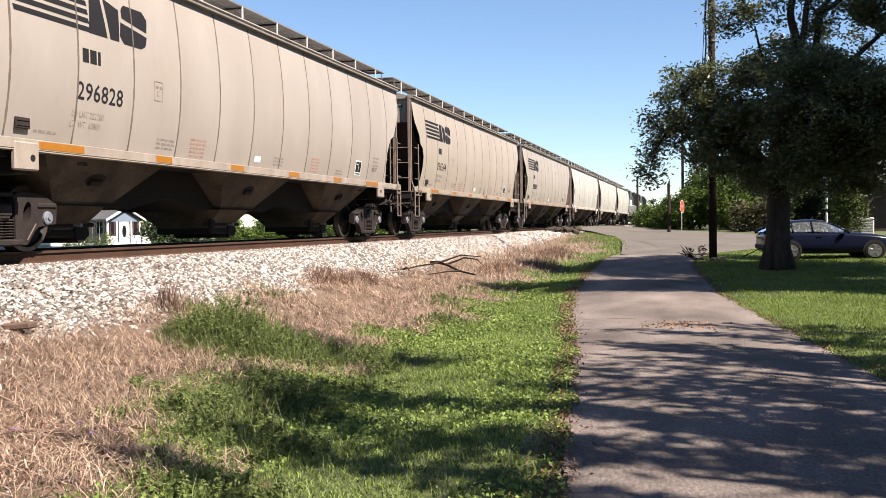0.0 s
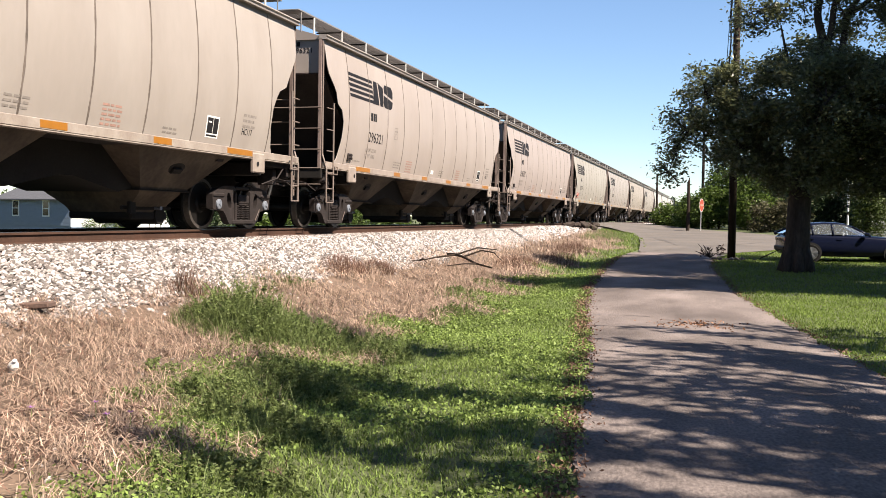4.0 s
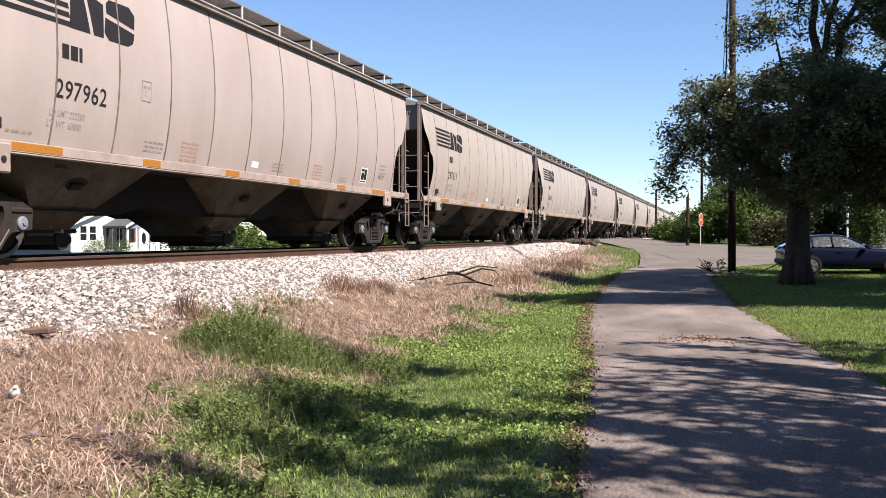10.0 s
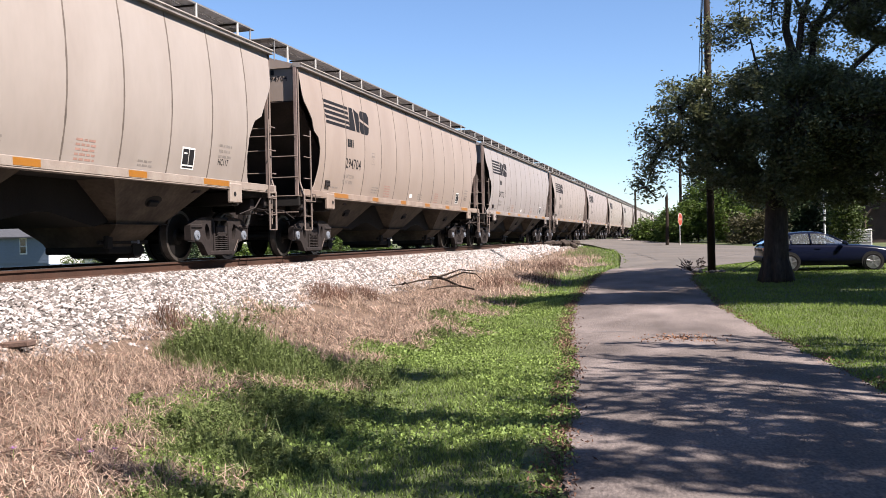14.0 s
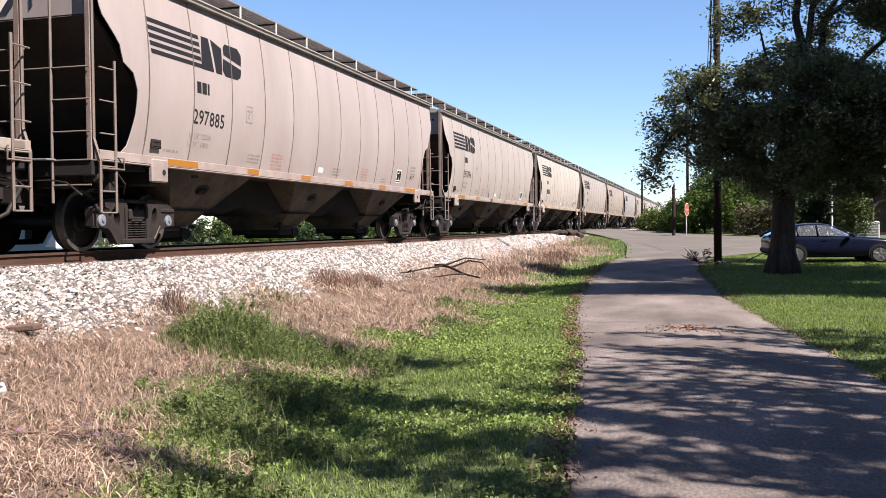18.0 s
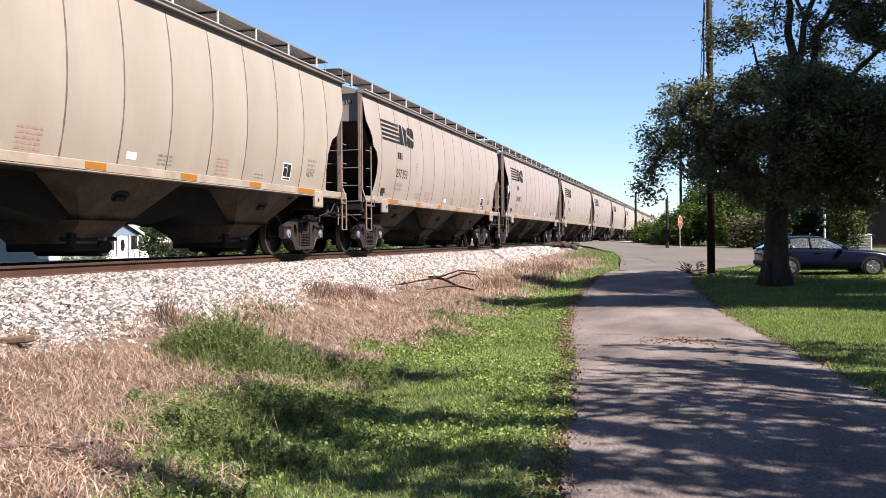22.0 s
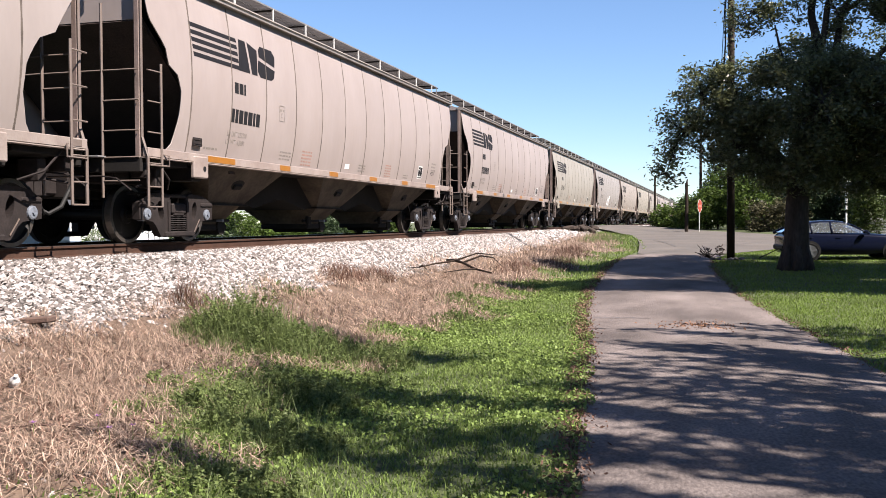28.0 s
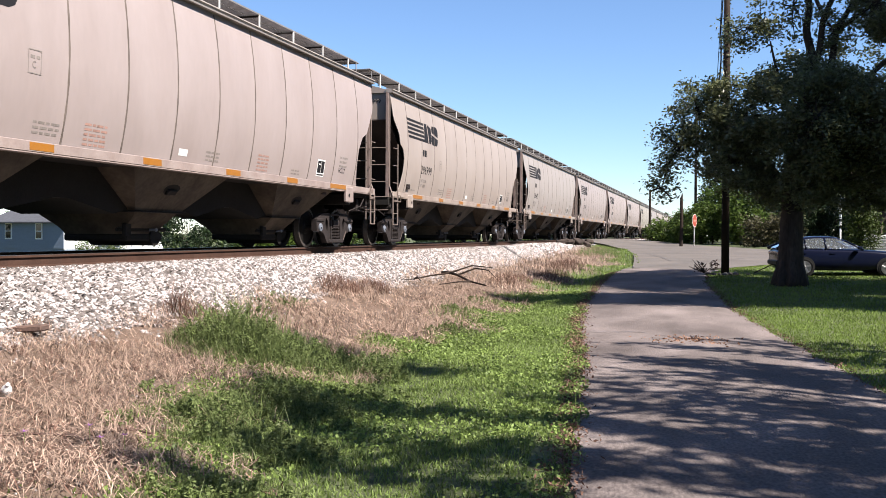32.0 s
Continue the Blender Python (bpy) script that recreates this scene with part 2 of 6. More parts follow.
    def mesh(self, name, material, smooth=False):
        me = bpy.data.meshes.new(name)
        me.from_pydata(self.v, [], self.f)
        bm = bmesh.new()
        bm.from_mesh(me)
        bmesh.ops.recalc_face_normals(bm, faces=bm.faces[:])
        bm.to_mesh(me)
        bm.free()
        if smooth:
            me.polygons.foreach_set("use_smooth", [True] * len(me.polygons))
        me.materials.append(material)
        return me


def part(name, mb, material, parent, label="", smooth=False, at=None):
    """Links a builder (or a ready mesh) as one mesh object under a thing or part."""
    me = mb if isinstance(mb, bpy.types.Mesh) else mb.mesh(name, material, smooth)
    ob = new(name, me)
    ob.parent = parent
    if at is not None:
        ob.matrix_basis = at
    if label:
        ob["label"] = label
    return ob


def thing(name, label, category, group="", kind="", at=None):
    ob = new(name)
    ob.empty_display_size = 0.2
    if at is not None:
        ob.matrix_basis = at
    return tagged(ob, label, category, group, kind)


def solid(name, mb, material, label, category, group="", kind="", at=None, smooth=False):
    ob = new(name, mb if isinstance(mb, bpy.types.Mesh) else mb.mesh(name, material, smooth))
    if at is not None:
        ob.matrix_basis = at
    return tagged(ob, label, category, group, kind)


def raw_mesh(name, verts, faces, material, smooth=False):
    """A mesh straight from arrays: all faces with the same number of corners."""
    me = bpy.data.meshes.new(name)
    verts, faces = np.asarray(verts, np.float32), np.asarray(faces, np.int32)
    me.vertices.add(len(verts))
    me.vertices.foreach_set("co", verts.ravel())
    k = faces.shape[1]
    me.loops.add(faces.size)
    me.loops.foreach_set("vertex_index", faces.ravel())
    me.polygons.add(len(faces))
    me.polygons.foreach_set("loop_start", np.arange(0, faces.size, k, dtype=np.int32))
    if smooth:
        me.polygons.foreach_set("use_smooth", np.ones(len(faces), bool))
    me.update(calc_edges=True)
    me.materials.append(material)
    return me


# ---------------------------------------------------------------- plan of the ground
TX, RZ = -9.70, 1.296          # track's middle and the height of the rail's top
TOE = -7.02                    # foot of the ballast
BED = RZ - 0.20


def road_z(y):
    return np.interp(y, [-9, 16, 22, 28, 33, 37, 44, 50, 60, 72, 90, 150], [0, 0, .04, .12, .23, .34, .58, .78, .97, 1.22, 1.2, 1.0])


def lane_left(y):
    return np.interp(y, [-20, 7.35, 12.1, 15.7, 21.4, 28, 33, 37, 40.5, 46, 52, 58, 64], [1.9, -1.0, -1.56, -2.09, -2.74, -3.15, -3.3, -3.15, -2.85, -3.5, -4.5, -6.3, -9.0])


def lane_right(y):
    return np.interp(y, [-20, 9.7, 16.3, 20.4, 30, 34, 37, 40], [5.0, 1.76, .99, .47, -.15, -.1, .5, 2.6])


def ground_z(x, y):
    """Height of the ground sheet."""
    x, y = np.asarray(x, float), np.asarray(y, float)
    rz = road_z(y)
    xl, xr = lane_left(y), lane_right(y)
    zt = np.interp(y, [-5, 22, 40, 58, 66, 80, 100], [.45, .45, .62, .95, 1.12, 1.12, .9])
    crease = xl - np.clip(2.5 - .055 * y, .35, 2.4)
    # from the lane to the crease, and up to the foot of the ballast
    k = np.clip((xl - x) / np.maximum(xl - crease, .01), 0, 1)
    left = rz - .13 * k * np.clip((60 - y) / 20, 0, 1)
    q = np.clip((crease - x) / np.maximum(crease - TOE, .3), 0, 1)
    left = left + (zt - left) * (q ** 1.25) * (x < crease)
    z = np.where(x < xl, left, rz)
    z = np.where(x > xr, rz + .05 * np.clip((x - xr) / .5, 0, 1) + .03 * np.clip((x - xr) / 6, 0, 1), z)
    # ballast shoulder and bed
    s = np.clip((TOE - x) / 0.95, 0, 1)
    z = np.where(x < TOE, zt + (BED - zt) * s, z)
    # far side of the track
    s2 = np.clip((TX - 1.75 - x) / 1.6, 0, 1)
    z = np.where(x < TX - 1.75, BED + (.15 - BED) * s2 - .6 * np.clip((-14 - x) / 12, 0, 1), z)
    lump = .025 * np.sin(x * 2.3 + y * .7) + .02 * np.sin(y * 1.9 - x * 1.1)
    return z + lump * ((x < xl - .3) & (x > TOE))


def axis_steps(lo, hi, step, far):
    return np.array(sorted([-f for f in far if -f < lo] + list(np.arange(lo, hi + step / 2, step)) + [f for f in far if f > hi]))


FAR = [18, 22, 28, 36, 48, 65, 90, 130, 200, 350, 700, 1500, 4000]
gx = axis_steps(-16, 14, 0.25, FAR)
gy = axis_steps(-6, 92, 0.4, [14, 22, 36, 60, 100, 110, 130, 170, 250, 400, 800, 1600, 4000])
GX, GY = np.meshgrid(gx, gy)
GZ = ground_z(GX, GY)
under = (GX > lane_left(GY) + .3) & (GX < lane_right(GY) - .3) & (GY < 40)
GZ = np.where(under, GZ - .05, GZ)
nx, ny = len(gx), len(gy)
idx = np.arange(nx * ny).reshape(ny, nx)
quads = np.stack([idx[:-1, :-1], idx[:-1, 1:], idx[1:, 1:], idx[1:, :-1]], -1).reshape(-1, 4)


def dryness(x, y):
    """0: green turf, 1: dead straw."""
    xl = lane_left(y)
    edge = xl - np.clip(2.1 - .03 * y, .9, 2.2) + .35 * np.sin(y * 1.3) + .2 * np.sin(y * 3.1 + x) - .95 * np.clip((16 - y) / 6, 0, 1) + .7 * np.clip((6.2 - y) / 1.2, 0, 1)
    d = np.clip((edge - x) / 1.0 + .3 * np.sin(x * 4.1 + 2 * np.sin(y * 2.3)) * (edge - x < .9), 0, 1)
    return np.where(x > xl, 0, d)


M_GROUND = mat("soil_and_thatch", (0.0765, 0.0585, 0.0382), 0.95, var=0.3, scale=1.3, fine=24, bump=0.6)
gn, gl = M_GROUND.node_tree.nodes, M_GROUND.node_tree.links.new
attr = gn.new("ShaderNodeAttribute")
attr.attribute_name = "dry"
gmix = gn.new("ShaderNodeMixRGB")
gmix.inputs[1].default_value, gmix.inputs[2].default_value = (0.045, 0.058, 0.016, 1), (0.094, 0.062, 0.043, 1)
gl(attr.outputs["Fac"], gmix.inputs[0])
gscale = [q for q in gn if q.bl_idname == "ShaderNodeVectorMath"][0]
gl(gmix.outputs[0], gscale.inputs[0])
gme = raw_mesh("ground", np.stack([GX, GY, GZ], -1).reshape(-1, 3), quads, M_GROUND, smooth=True)
da = gme.attributes.new("dry", "FLOAT", "POINT")
da.data.foreach_set("value", np.where((GX > TOE - 1) & (GX < 20), dryness(GX, GY), 0.05).ravel().astype(np.float32))
tagged(new("ground", gme), "grassy verge with dead straw sloping between lane and track", "ground", kind="structure")


def drape(name, rows, material, label, lift=0.02):
    """A paved strip on the ground: rows of (left x, right x, y)."""
    k = 14
    vs = []
    for xl, xr, y in rows:
        for j in range(k + 1):
            x = xl + (xr - xl) * j / k
            crown = 0.03 * (1 - (2 * j / k - 1) ** 2)
            vs.append((x, y, float(road_surface(x, y)) + lift + crown))
    fs = [(i * (k + 1) + j, i * (k + 1) + j + 1, (i + 1) * (k + 1) + j + 1, (i + 1) * (k + 1) + j) for i in range(len(rows) - 1) for j in range(k)]
    return tagged(new(name, raw_mesh(name, vs, fs, material, smooth=True)), label, "road", kind="structure")


def road_surface(x, y):
    """The paving climbs to the rails at the crossing."""
    near = np.clip((x + 3.0) / -5.5, 0, 1)
    return road_z(y) + (RZ - road_z(y)) * near * np.clip((y - 52) / 12, 0, 1)


rs = random.Random(5)
lane_rows = []
for i in range(-40, 146):
    y = i * 0.25
    lane_rows.append((float(lane_left(y)) + rs.uniform(-.05, .05), float(lane_right(y)) + rs.uniform(-.05, .05), y))
drape("road", lane_rows, M_ASPHALT, "narrow worn grey asphalt lane with ragged edges")


def cross_near(x):
    return np.interp(x, [-13, -9.0, -6.3, -4.5, -3.5, -2.85, -1, .6, 2.6, 10, 60], [66, 64, 58, 52, 46, 36.2, 36.2, 37, 40, 39, 30])


def cross_far(x):
    return np.interp(x, [-13, -8, -4, -1, 3.2, 10, 60], [92, 86, 70, 61.5, 52.5, 49, 40])


cxs = np.concatenate([np.arange(-12.5, 4, .4), np.arange(4, 62, 3)])
cv, KC = [], 26
for x in cxs:
    a, b = float(cross_near(x)), float(cross_far(x))
    for j in range(KC + 1):
        y = a + (b - a) * j / KC
        cv.append((x, y, float(road_surface(x, y)) + float(np.interp(x, [-8.01, -8, -1.5, 1], [.012, .03, .03, .052]))))
cf = [(i * (KC + 1) + j, (i + 1) * (KC + 1) + j, (i + 1) * (KC + 1) + j + 1, i * (KC + 1) + j + 1) for i in range(len(cxs) - 1) for j in range(KC)]
tagged(new("road_crossing", raw_mesh("road_crossing", cv, cf, M_CROSSROAD, smooth=True)), "pale worn asphalt road climbing to the level crossing", "road", kind="structure")

# ---------------------------------------------------------------- railway track
track = thing("railway_track", "rusty steel rails on white limestone ballast", "railway track", kind="structure")
railp = [(-.076, -.172), (.076, -.172), (.076, -.158), (.010, -.135), (.010, -.045), (.037, -.032), (.037, -.004), (.030, 0), (-.030, 0), (-.037, -.004), (-.037, -.032), (-.010, -.045), (-.010, -.135), (-.076, -.158)]
for sx in (-1, 1):
    mb = MB().prism([(TX + sx * .7545 + a, RZ - .004 + b) for a, b in railp], "y", -650, 900)
    r = part("rail", mb, M_RAIL, track, "rusty brown steel rail")
    part("rail_head", MB().cbox(TX + sx * .7545 - .033, TX + sx * .7545 + .033, -650, 900, RZ - .010, RZ, .003), M_RAILTOP, r, "polished running surface")
tie_me = MB().cbox(TX - 1.3, TX + 1.3, -.115, .115, RZ - .36, RZ - .185, .012).mesh("tie", M_TIE)
for i in range(90):
    t = part("tie", tie_me, None, track)
    t.location = (0, -2 + i * .55, 0)
# ---------------------------------------------------------------- train
CAR_L, END = 18.137, 16.78     # from coupling to coupling; far corner post
RAIL_TIMES = [(0, 8.46), (1.2, 27.75), (2.3, 45.75), (4, 73.05), (9, 154.48), (12, 203.47), (13, 219.87), (19, 317.85), (23, 383.5), (26, 432.76), (29, 481.97), (32, 531.3)]
ZS, ZE = 1.44, 4.05            # side sheet: from the sill to the eave


def side_x(z):
    return 1.43 + 0.20 * (1 - ((z - 2.65) / (1.38 if z < 2.65 else 1.75)) ** 2)


def cut_near(z):
    return float(np.interp(z, [1.44, 1.55, 2.0, 2.37, 2.66, 2.72, 3.0, 3.35, 3.5, 4.06], [.68, .80, .92, .94, .80, .58, .50, .12, .07, .05]))


def cut_far(z):
    return 16.92 - float(np.interp(z, [1.44, 1.55, 1.93, 2.3, 2.62, 2.7, 2.94, 3.4, 4.06], [1.1, 1.2, 1.33, 1.3, 1.1, .82, .66, .30, .22]))


SEAMS = [1.23 + 1.3 * k for k in range(12)]


def sheet(y0, y1, sgn=1, rows=22):
    """A stretch of the bowed side, thin but solid; None stands for the cut-away end."""
    mb = MB()
    front, back = [], []
    for i in range(rows + 1):
        z = ZS + (ZE - ZS) * i / rows
        a = cut_near(z) if y0 is None else y0
        b = cut_far(z) if y1 is None else y1
        if y0 is None and y1 is not None:
            b = max(b, a + .01)
        if y1 is None and y0 is not None:
            a = min(a, b - .01)
        mid = (a + b) / 2
        dish = 0.0007 if (y0 is not None or y1 is not None) else 0
        x = side_x(z)
        e = min(.003, (b - a) / 3)
        front.append([(sgn * x, a, z), (sgn * x, a + e, z), (sgn * (x + dish), mid, z), (sgn * x, b - e, z), (sgn * x, b, z)])
        back.append([(sgn * (x - .02), a, z), (sgn * (x - .02), b, z)])
    vs = [p for r in front for p in r] + [p for r in back for p in r]
    o = 5 * (rows + 1)
    fs = []
    for i in range(rows):
        for j in range(4):
            fs.append((i * 5 + j, i * 5 + j + 1, (i + 1) * 5 + j + 1, (i + 1) * 5 + j))
        fs.append((o + i * 2, o + i * 2 + 2, o + i * 2 + 3, o + i * 2 + 1))
        fs.append((i * 5, (i + 1) * 5, o + (i + 1) * 2, o + i * 2))
        fs.append((i * 5 + 4, o + i * 2 + 1, o + (i + 1) * 2 + 1, (i + 1) * 5 + 4))
    return mb.add(vs, fs)


def seam(y):
    mb = MB()
    vs, n = [], 22
    for i in range(n + 1):
        z = ZS + .01 + (ZE - ZS - .03) * i / n
        x = side_x(z)
        w = .027 + .014 * math.sin(i * .9 + y * 7) ** 2
        vs += [(x - .01, y - w, z), (x + .0035, y - w * .4, z), (x + .0035, y + w * .4, z), (x - .01, y + w, z)]
    fs = [(i * 4 + j, i * 4 + j + 1, (i + 1) * 4 + j + 1, (i + 1) * 4 + j) for i in range(n) for j in range(3)]
    return mb.add(vs, fs)


def on_side(poly, lift=0.003, n=6):
    """A flat painted shape (y, z polygon, convex) on the bowed side, cut into bands."""
    zs = [p[1] for p in poly]
    z0, z1 = min(zs), max(zs)
    mb, prev = MB(), None
    m = len(poly)
    for i in range(n + 1):
        z = z0 + (z1 - z0) * (i / n * .998 + .001)
        xs = []
        for k in range(m):
            (ya, za), (yb, zb) = poly[k], poly[(k + 1) % m]
            if (za - z) * (zb - z) <= 0 and za != zb:
                xs.append(ya + (yb - ya) * (z - za) / (zb - za))
        cur = (min(xs), max(xs), z)
        if prev:
            mb.add([(side_x(prev[2]) + lift, prev[0], prev[2]), (side_x(prev[2]) + lift, prev[1], prev[2]),
                    (side_x(z) + lift, cur[1], z), (side_x(z) + lift, cur[0], z)], [(0, 1, 2, 3)])
        prev = cur
    return mb


def text_mesh(string, height, squeeze, place):
    """The built-in font as a mesh; place maps (u, v) to a point."""
    cu = bpy.data.curves.new("lettering", "FONT")
    cu.body, cu.size, cu.resolution_u, cu.offset = string, height / 0.69, 2, .011 * height / 0.69
    tmp = new("lettering", cu)
    me = bpy.data.meshes.new_from_object(tmp.evaluated_get(bpy.context.evaluated_depsgraph_get()))
    bpy.data.objects.remove(tmp)
    for w in me.vertices:
        w.co = place(w.co.x * squeeze, w.co.y)
    me.update()
    return me


def side_text(name, string, y, z, height, squeeze, material, parent, label="", lift=0.003):
    me = text_mesh(string, height, squeeze, lambda u, v: (side_x(z + v) + lift, y + u, z + v))
    me.materials.append(material)
    return part(name, me, None, parent, label)


GLYPHS = {}


def number_mesh(string, pitch, height, place):
    """Digits set at an even pitch."""
    mb = MB()
    for k, ch in enumerate(string):
        if ch not in GLYPHS:
            g = text_mesh(ch, 1.0, 1.0, lambda u, v: (u, v, 0))
            w = [v.co.x for v in g.vertices]
            GLYPHS[ch] = [(v.co.x - (min(w) + max(w)) / 2, v.co.y) for v in g.vertices], [tuple(p.vertices) for p in g.polygons]
        vs, fs = GLYPHS[ch]
        mb.add([place(pitch * (k + .5) + u * height, v * height) for u, v in vs], fs)
    return mb


def bars(y0, y1, z, rows, h, gap):
    """Lines of writing too small to read."""
    r = random.Random(int(y0 * 100) + rows)
    mb = MB()
    for k in range(rows):
        y = y0
        zz = z - k * (h + gap)
        while y < y1 - .03:
            w = min(r.uniform(.06, .16), y1 - y)
            mb.add([(side_x(zz) + .003, y, zz), (side_x(zz) + .003, y + w, zz), (side_x(zz + h) + .003, y + w, zz + h), (side_x(zz + h) + .003, y, zz + h)], [(0, 1, 2, 3)])
            y += w + .03
    return mb


def stuffed(*args, **kw):
    return tagged(part(*args, **kw), kind="stuff")


def holed_plate(mb, rim, mid, ra, rb, tilt, x0, x1, n=28):
    """A thick cast plate (y, z outline) with an oval window cut through it."""
    outer, inner, t = [], [], radians(tilt)
    m = len(rim)
    for k in range(n):
        w = 2 * math.pi * k / n
        u, v = math.cos(w) * ra, math.sin(w) * rb
        d = (u * math.cos(t) + v * math.sin(t), -u * math.sin(t) + v * math.cos(t))
        inner.append((mid[0] + d[0], mid[1] + d[1]))
        best = 9.0
        for i in range(m):
            (ya, za), (yb, zb) = rim[i], rim[(i + 1) % m]
            ey, ez = yb - ya, zb - za
            det = d[0] * -ez + d[1] * ey
            if abs(det) > 1e-9:
                f = ((ya - mid[0]) * -ez + (za - mid[1]) * ey) / det
                h = (d[0] * (za - mid[1]) - d[1] * (ya - mid[0])) / det
                if f > 0 and -1e-6 <= h <= 1 + 1e-6:
                    best = min(best, f)
        outer.append((mid[0] + d[0] * best, mid[1] + d[1] * best))
    vs = [(x, y, z) for x in (x0, x1) for ring in (outer, inner) for y, z in ring]
    for k in range(n):
        j = (k + 1) % n
        mb.add([vs[k], vs[j], vs[n + j], vs[n + k], vs[2 * n + k], vs[2 * n + j], vs[3 * n + j], vs[3 * n + k]], [(0, 1, 2, 3), (4, 7, 6, 5), (0, 4, 5, 1), (3, 2, 6, 7)])
    return mb


def make_truck(parent, yc, wheel_rows):
    """A freight truck: bolster, two side frames, springs, two wheelsets, bearing caps."""
    tr = part("truck", MB().cbox(-1.16, 1.16, -.17, .17, .42, .62, .03).cbox(-.35, .35, -.3, .3, .6, .80, .03), M_STEEL, parent, "rusty cast-steel freight truck", at=pose(0, yc, 0))
    for s in (1, -1):
        mb = MB()
        a, b = s * 1.0, s * 1.13
        for q in (-1, 1):
            rim = [(.24, .79), (.45, .80), (.72, .785), (.98, .72), (1.12, .62), (1.15, .50), (1.13, .39), (1.02, .36), (.76, .36), (.66, .30), (.50, .10), (.24, .10)]
            holed_plate(mb, [(q * y, z) for y, z in rim], (q * .50, .52), .075, .155, q * 14, a, b)
            mb.cbox(min(a, b) - .02, max(a, b) + .025, q * .89 - .19, q * .89 + .19, .585, .66, .02)                          # pedestal roof
            mb.prism([(q * .25, .10), (q * .31, .10), (q * .31, .66), (q * .25, .70)], "x", a, b + s * .02)                  # column lip
        mb.cbox(min(a, b) - .03, max(a, b) + .03, -.40, .40, .09, .18, .02)                                                   # spring seat
        mb.cbox(min(a, b), max(a, b) - .0, -.26, .26, .73, .79, .015)                                                         # top chord
        mb.cbox(min(a, b) - .02, max(a, b) + .04, -.20, .20, .46, .64, .03)                                                   # bolster end
        part("side_frame", mb, M_STEEL, tr, "grey-brown cast side frame")
        if s > 0:
            part("frame_stencil", MB().prism([(.47, .17), (.49, .16), (.66, .37), (.645, .385)], "x", b + .011, b + .014), M_LADDER, tr, "worn white stencil mark")
        for q in (-.18, 0, .18) if s > 0 else ():
            co = MB().lathe([(.19 + i * .018, .088 if i % 2 else .055) for i in range(15)], 10, "z")
            part("spring", co.moved(pose(s * 1.08, q, 0)), M_STEEL, tr)
        for q in (-.889, .889) if s > 0 else ():
            part("bearing_cap", MB().lathe([(.98 * s, .11), (1.08 * s, .11), (1.10 * s, .095), (1.155 * s, .09), (1.165 * s, .07)], 16).lathe([(1.165 * s, .03), (1.185 * s, .03)], 6).moved(pose(0, q, .457)), M_CAP, tr, "blue-grey roller bearing cap", smooth=False)
    disc = [(-.99, .06), (-.80, .07), (-.795, .13), (-.795, .457), (-.775, .457), (-.69, .465), (-.68, .484), (-.655, .484), (-.655, .38), (-.70, .34), (-.69, .14), (-.64, .12), (-.64, .085), (.64, .085), (.64, .12), (.69, .14), (.70, .34), (.655, .38), (.655, .484), (.68, .484), (.69, .465), (.775, .457), (.795, .457), (.795, .40), (.76, .37), (.76, .16), (.795, .13), (.80, .07), (.99, .06)]
    disc[2:4] = [(-.795, .13), (-.76, .16), (-.76, .37), (-.795, .40), (-.795, .457)]
    for q in (-.889, .889):
        ws = part("wheelset", MB().lathe(disc, 28), M_WHEEL, tr, "dark steel wheels on an axle with worn bright rims", at=pose(0, 0, 0))
        ws.data.materials.append(M_TREAD)
        for face in ws.data.polygons:
            if .425 < math.hypot(face.center.y, face.center.z) < .475 and abs(face.center.x) > .69:
                face.material_index = 1
        ws.matrix_parent_inverse = pose(0, q, .457)
        wheel_rows.append(ws)
    for q in (-.40, .40):
        part("brake_beam", MB().cbox(-.8, .8, q - .04, q + .04, .33, .42, .01), M_WHEEL, tr)
    return tr


def chute(yc):
    """The lower, rounded funnel between the flange and the gate."""
    mb, vs, n = MB(), [], 10
    for k in range(n + 1):
        u = k / n
        x, z = .92 - .34 * math.sin(u * math.pi / 2) ** 1.4, .64 - .36 * u
        y0, y1 = yc - .74 + .26 * u, yc + .46 - .02 * u
        vs += [(-x, y0, z), (x, y0, z), (x, y1, z), (-x, y1, z)]
    return mb.add(vs, [(i * 4 + j, i * 4 + (j + 1) % 4, (i + 1) * 4 + (j + 1) % 4, (i + 1) * 4 + j) for i in range(n) for j in range(4)])


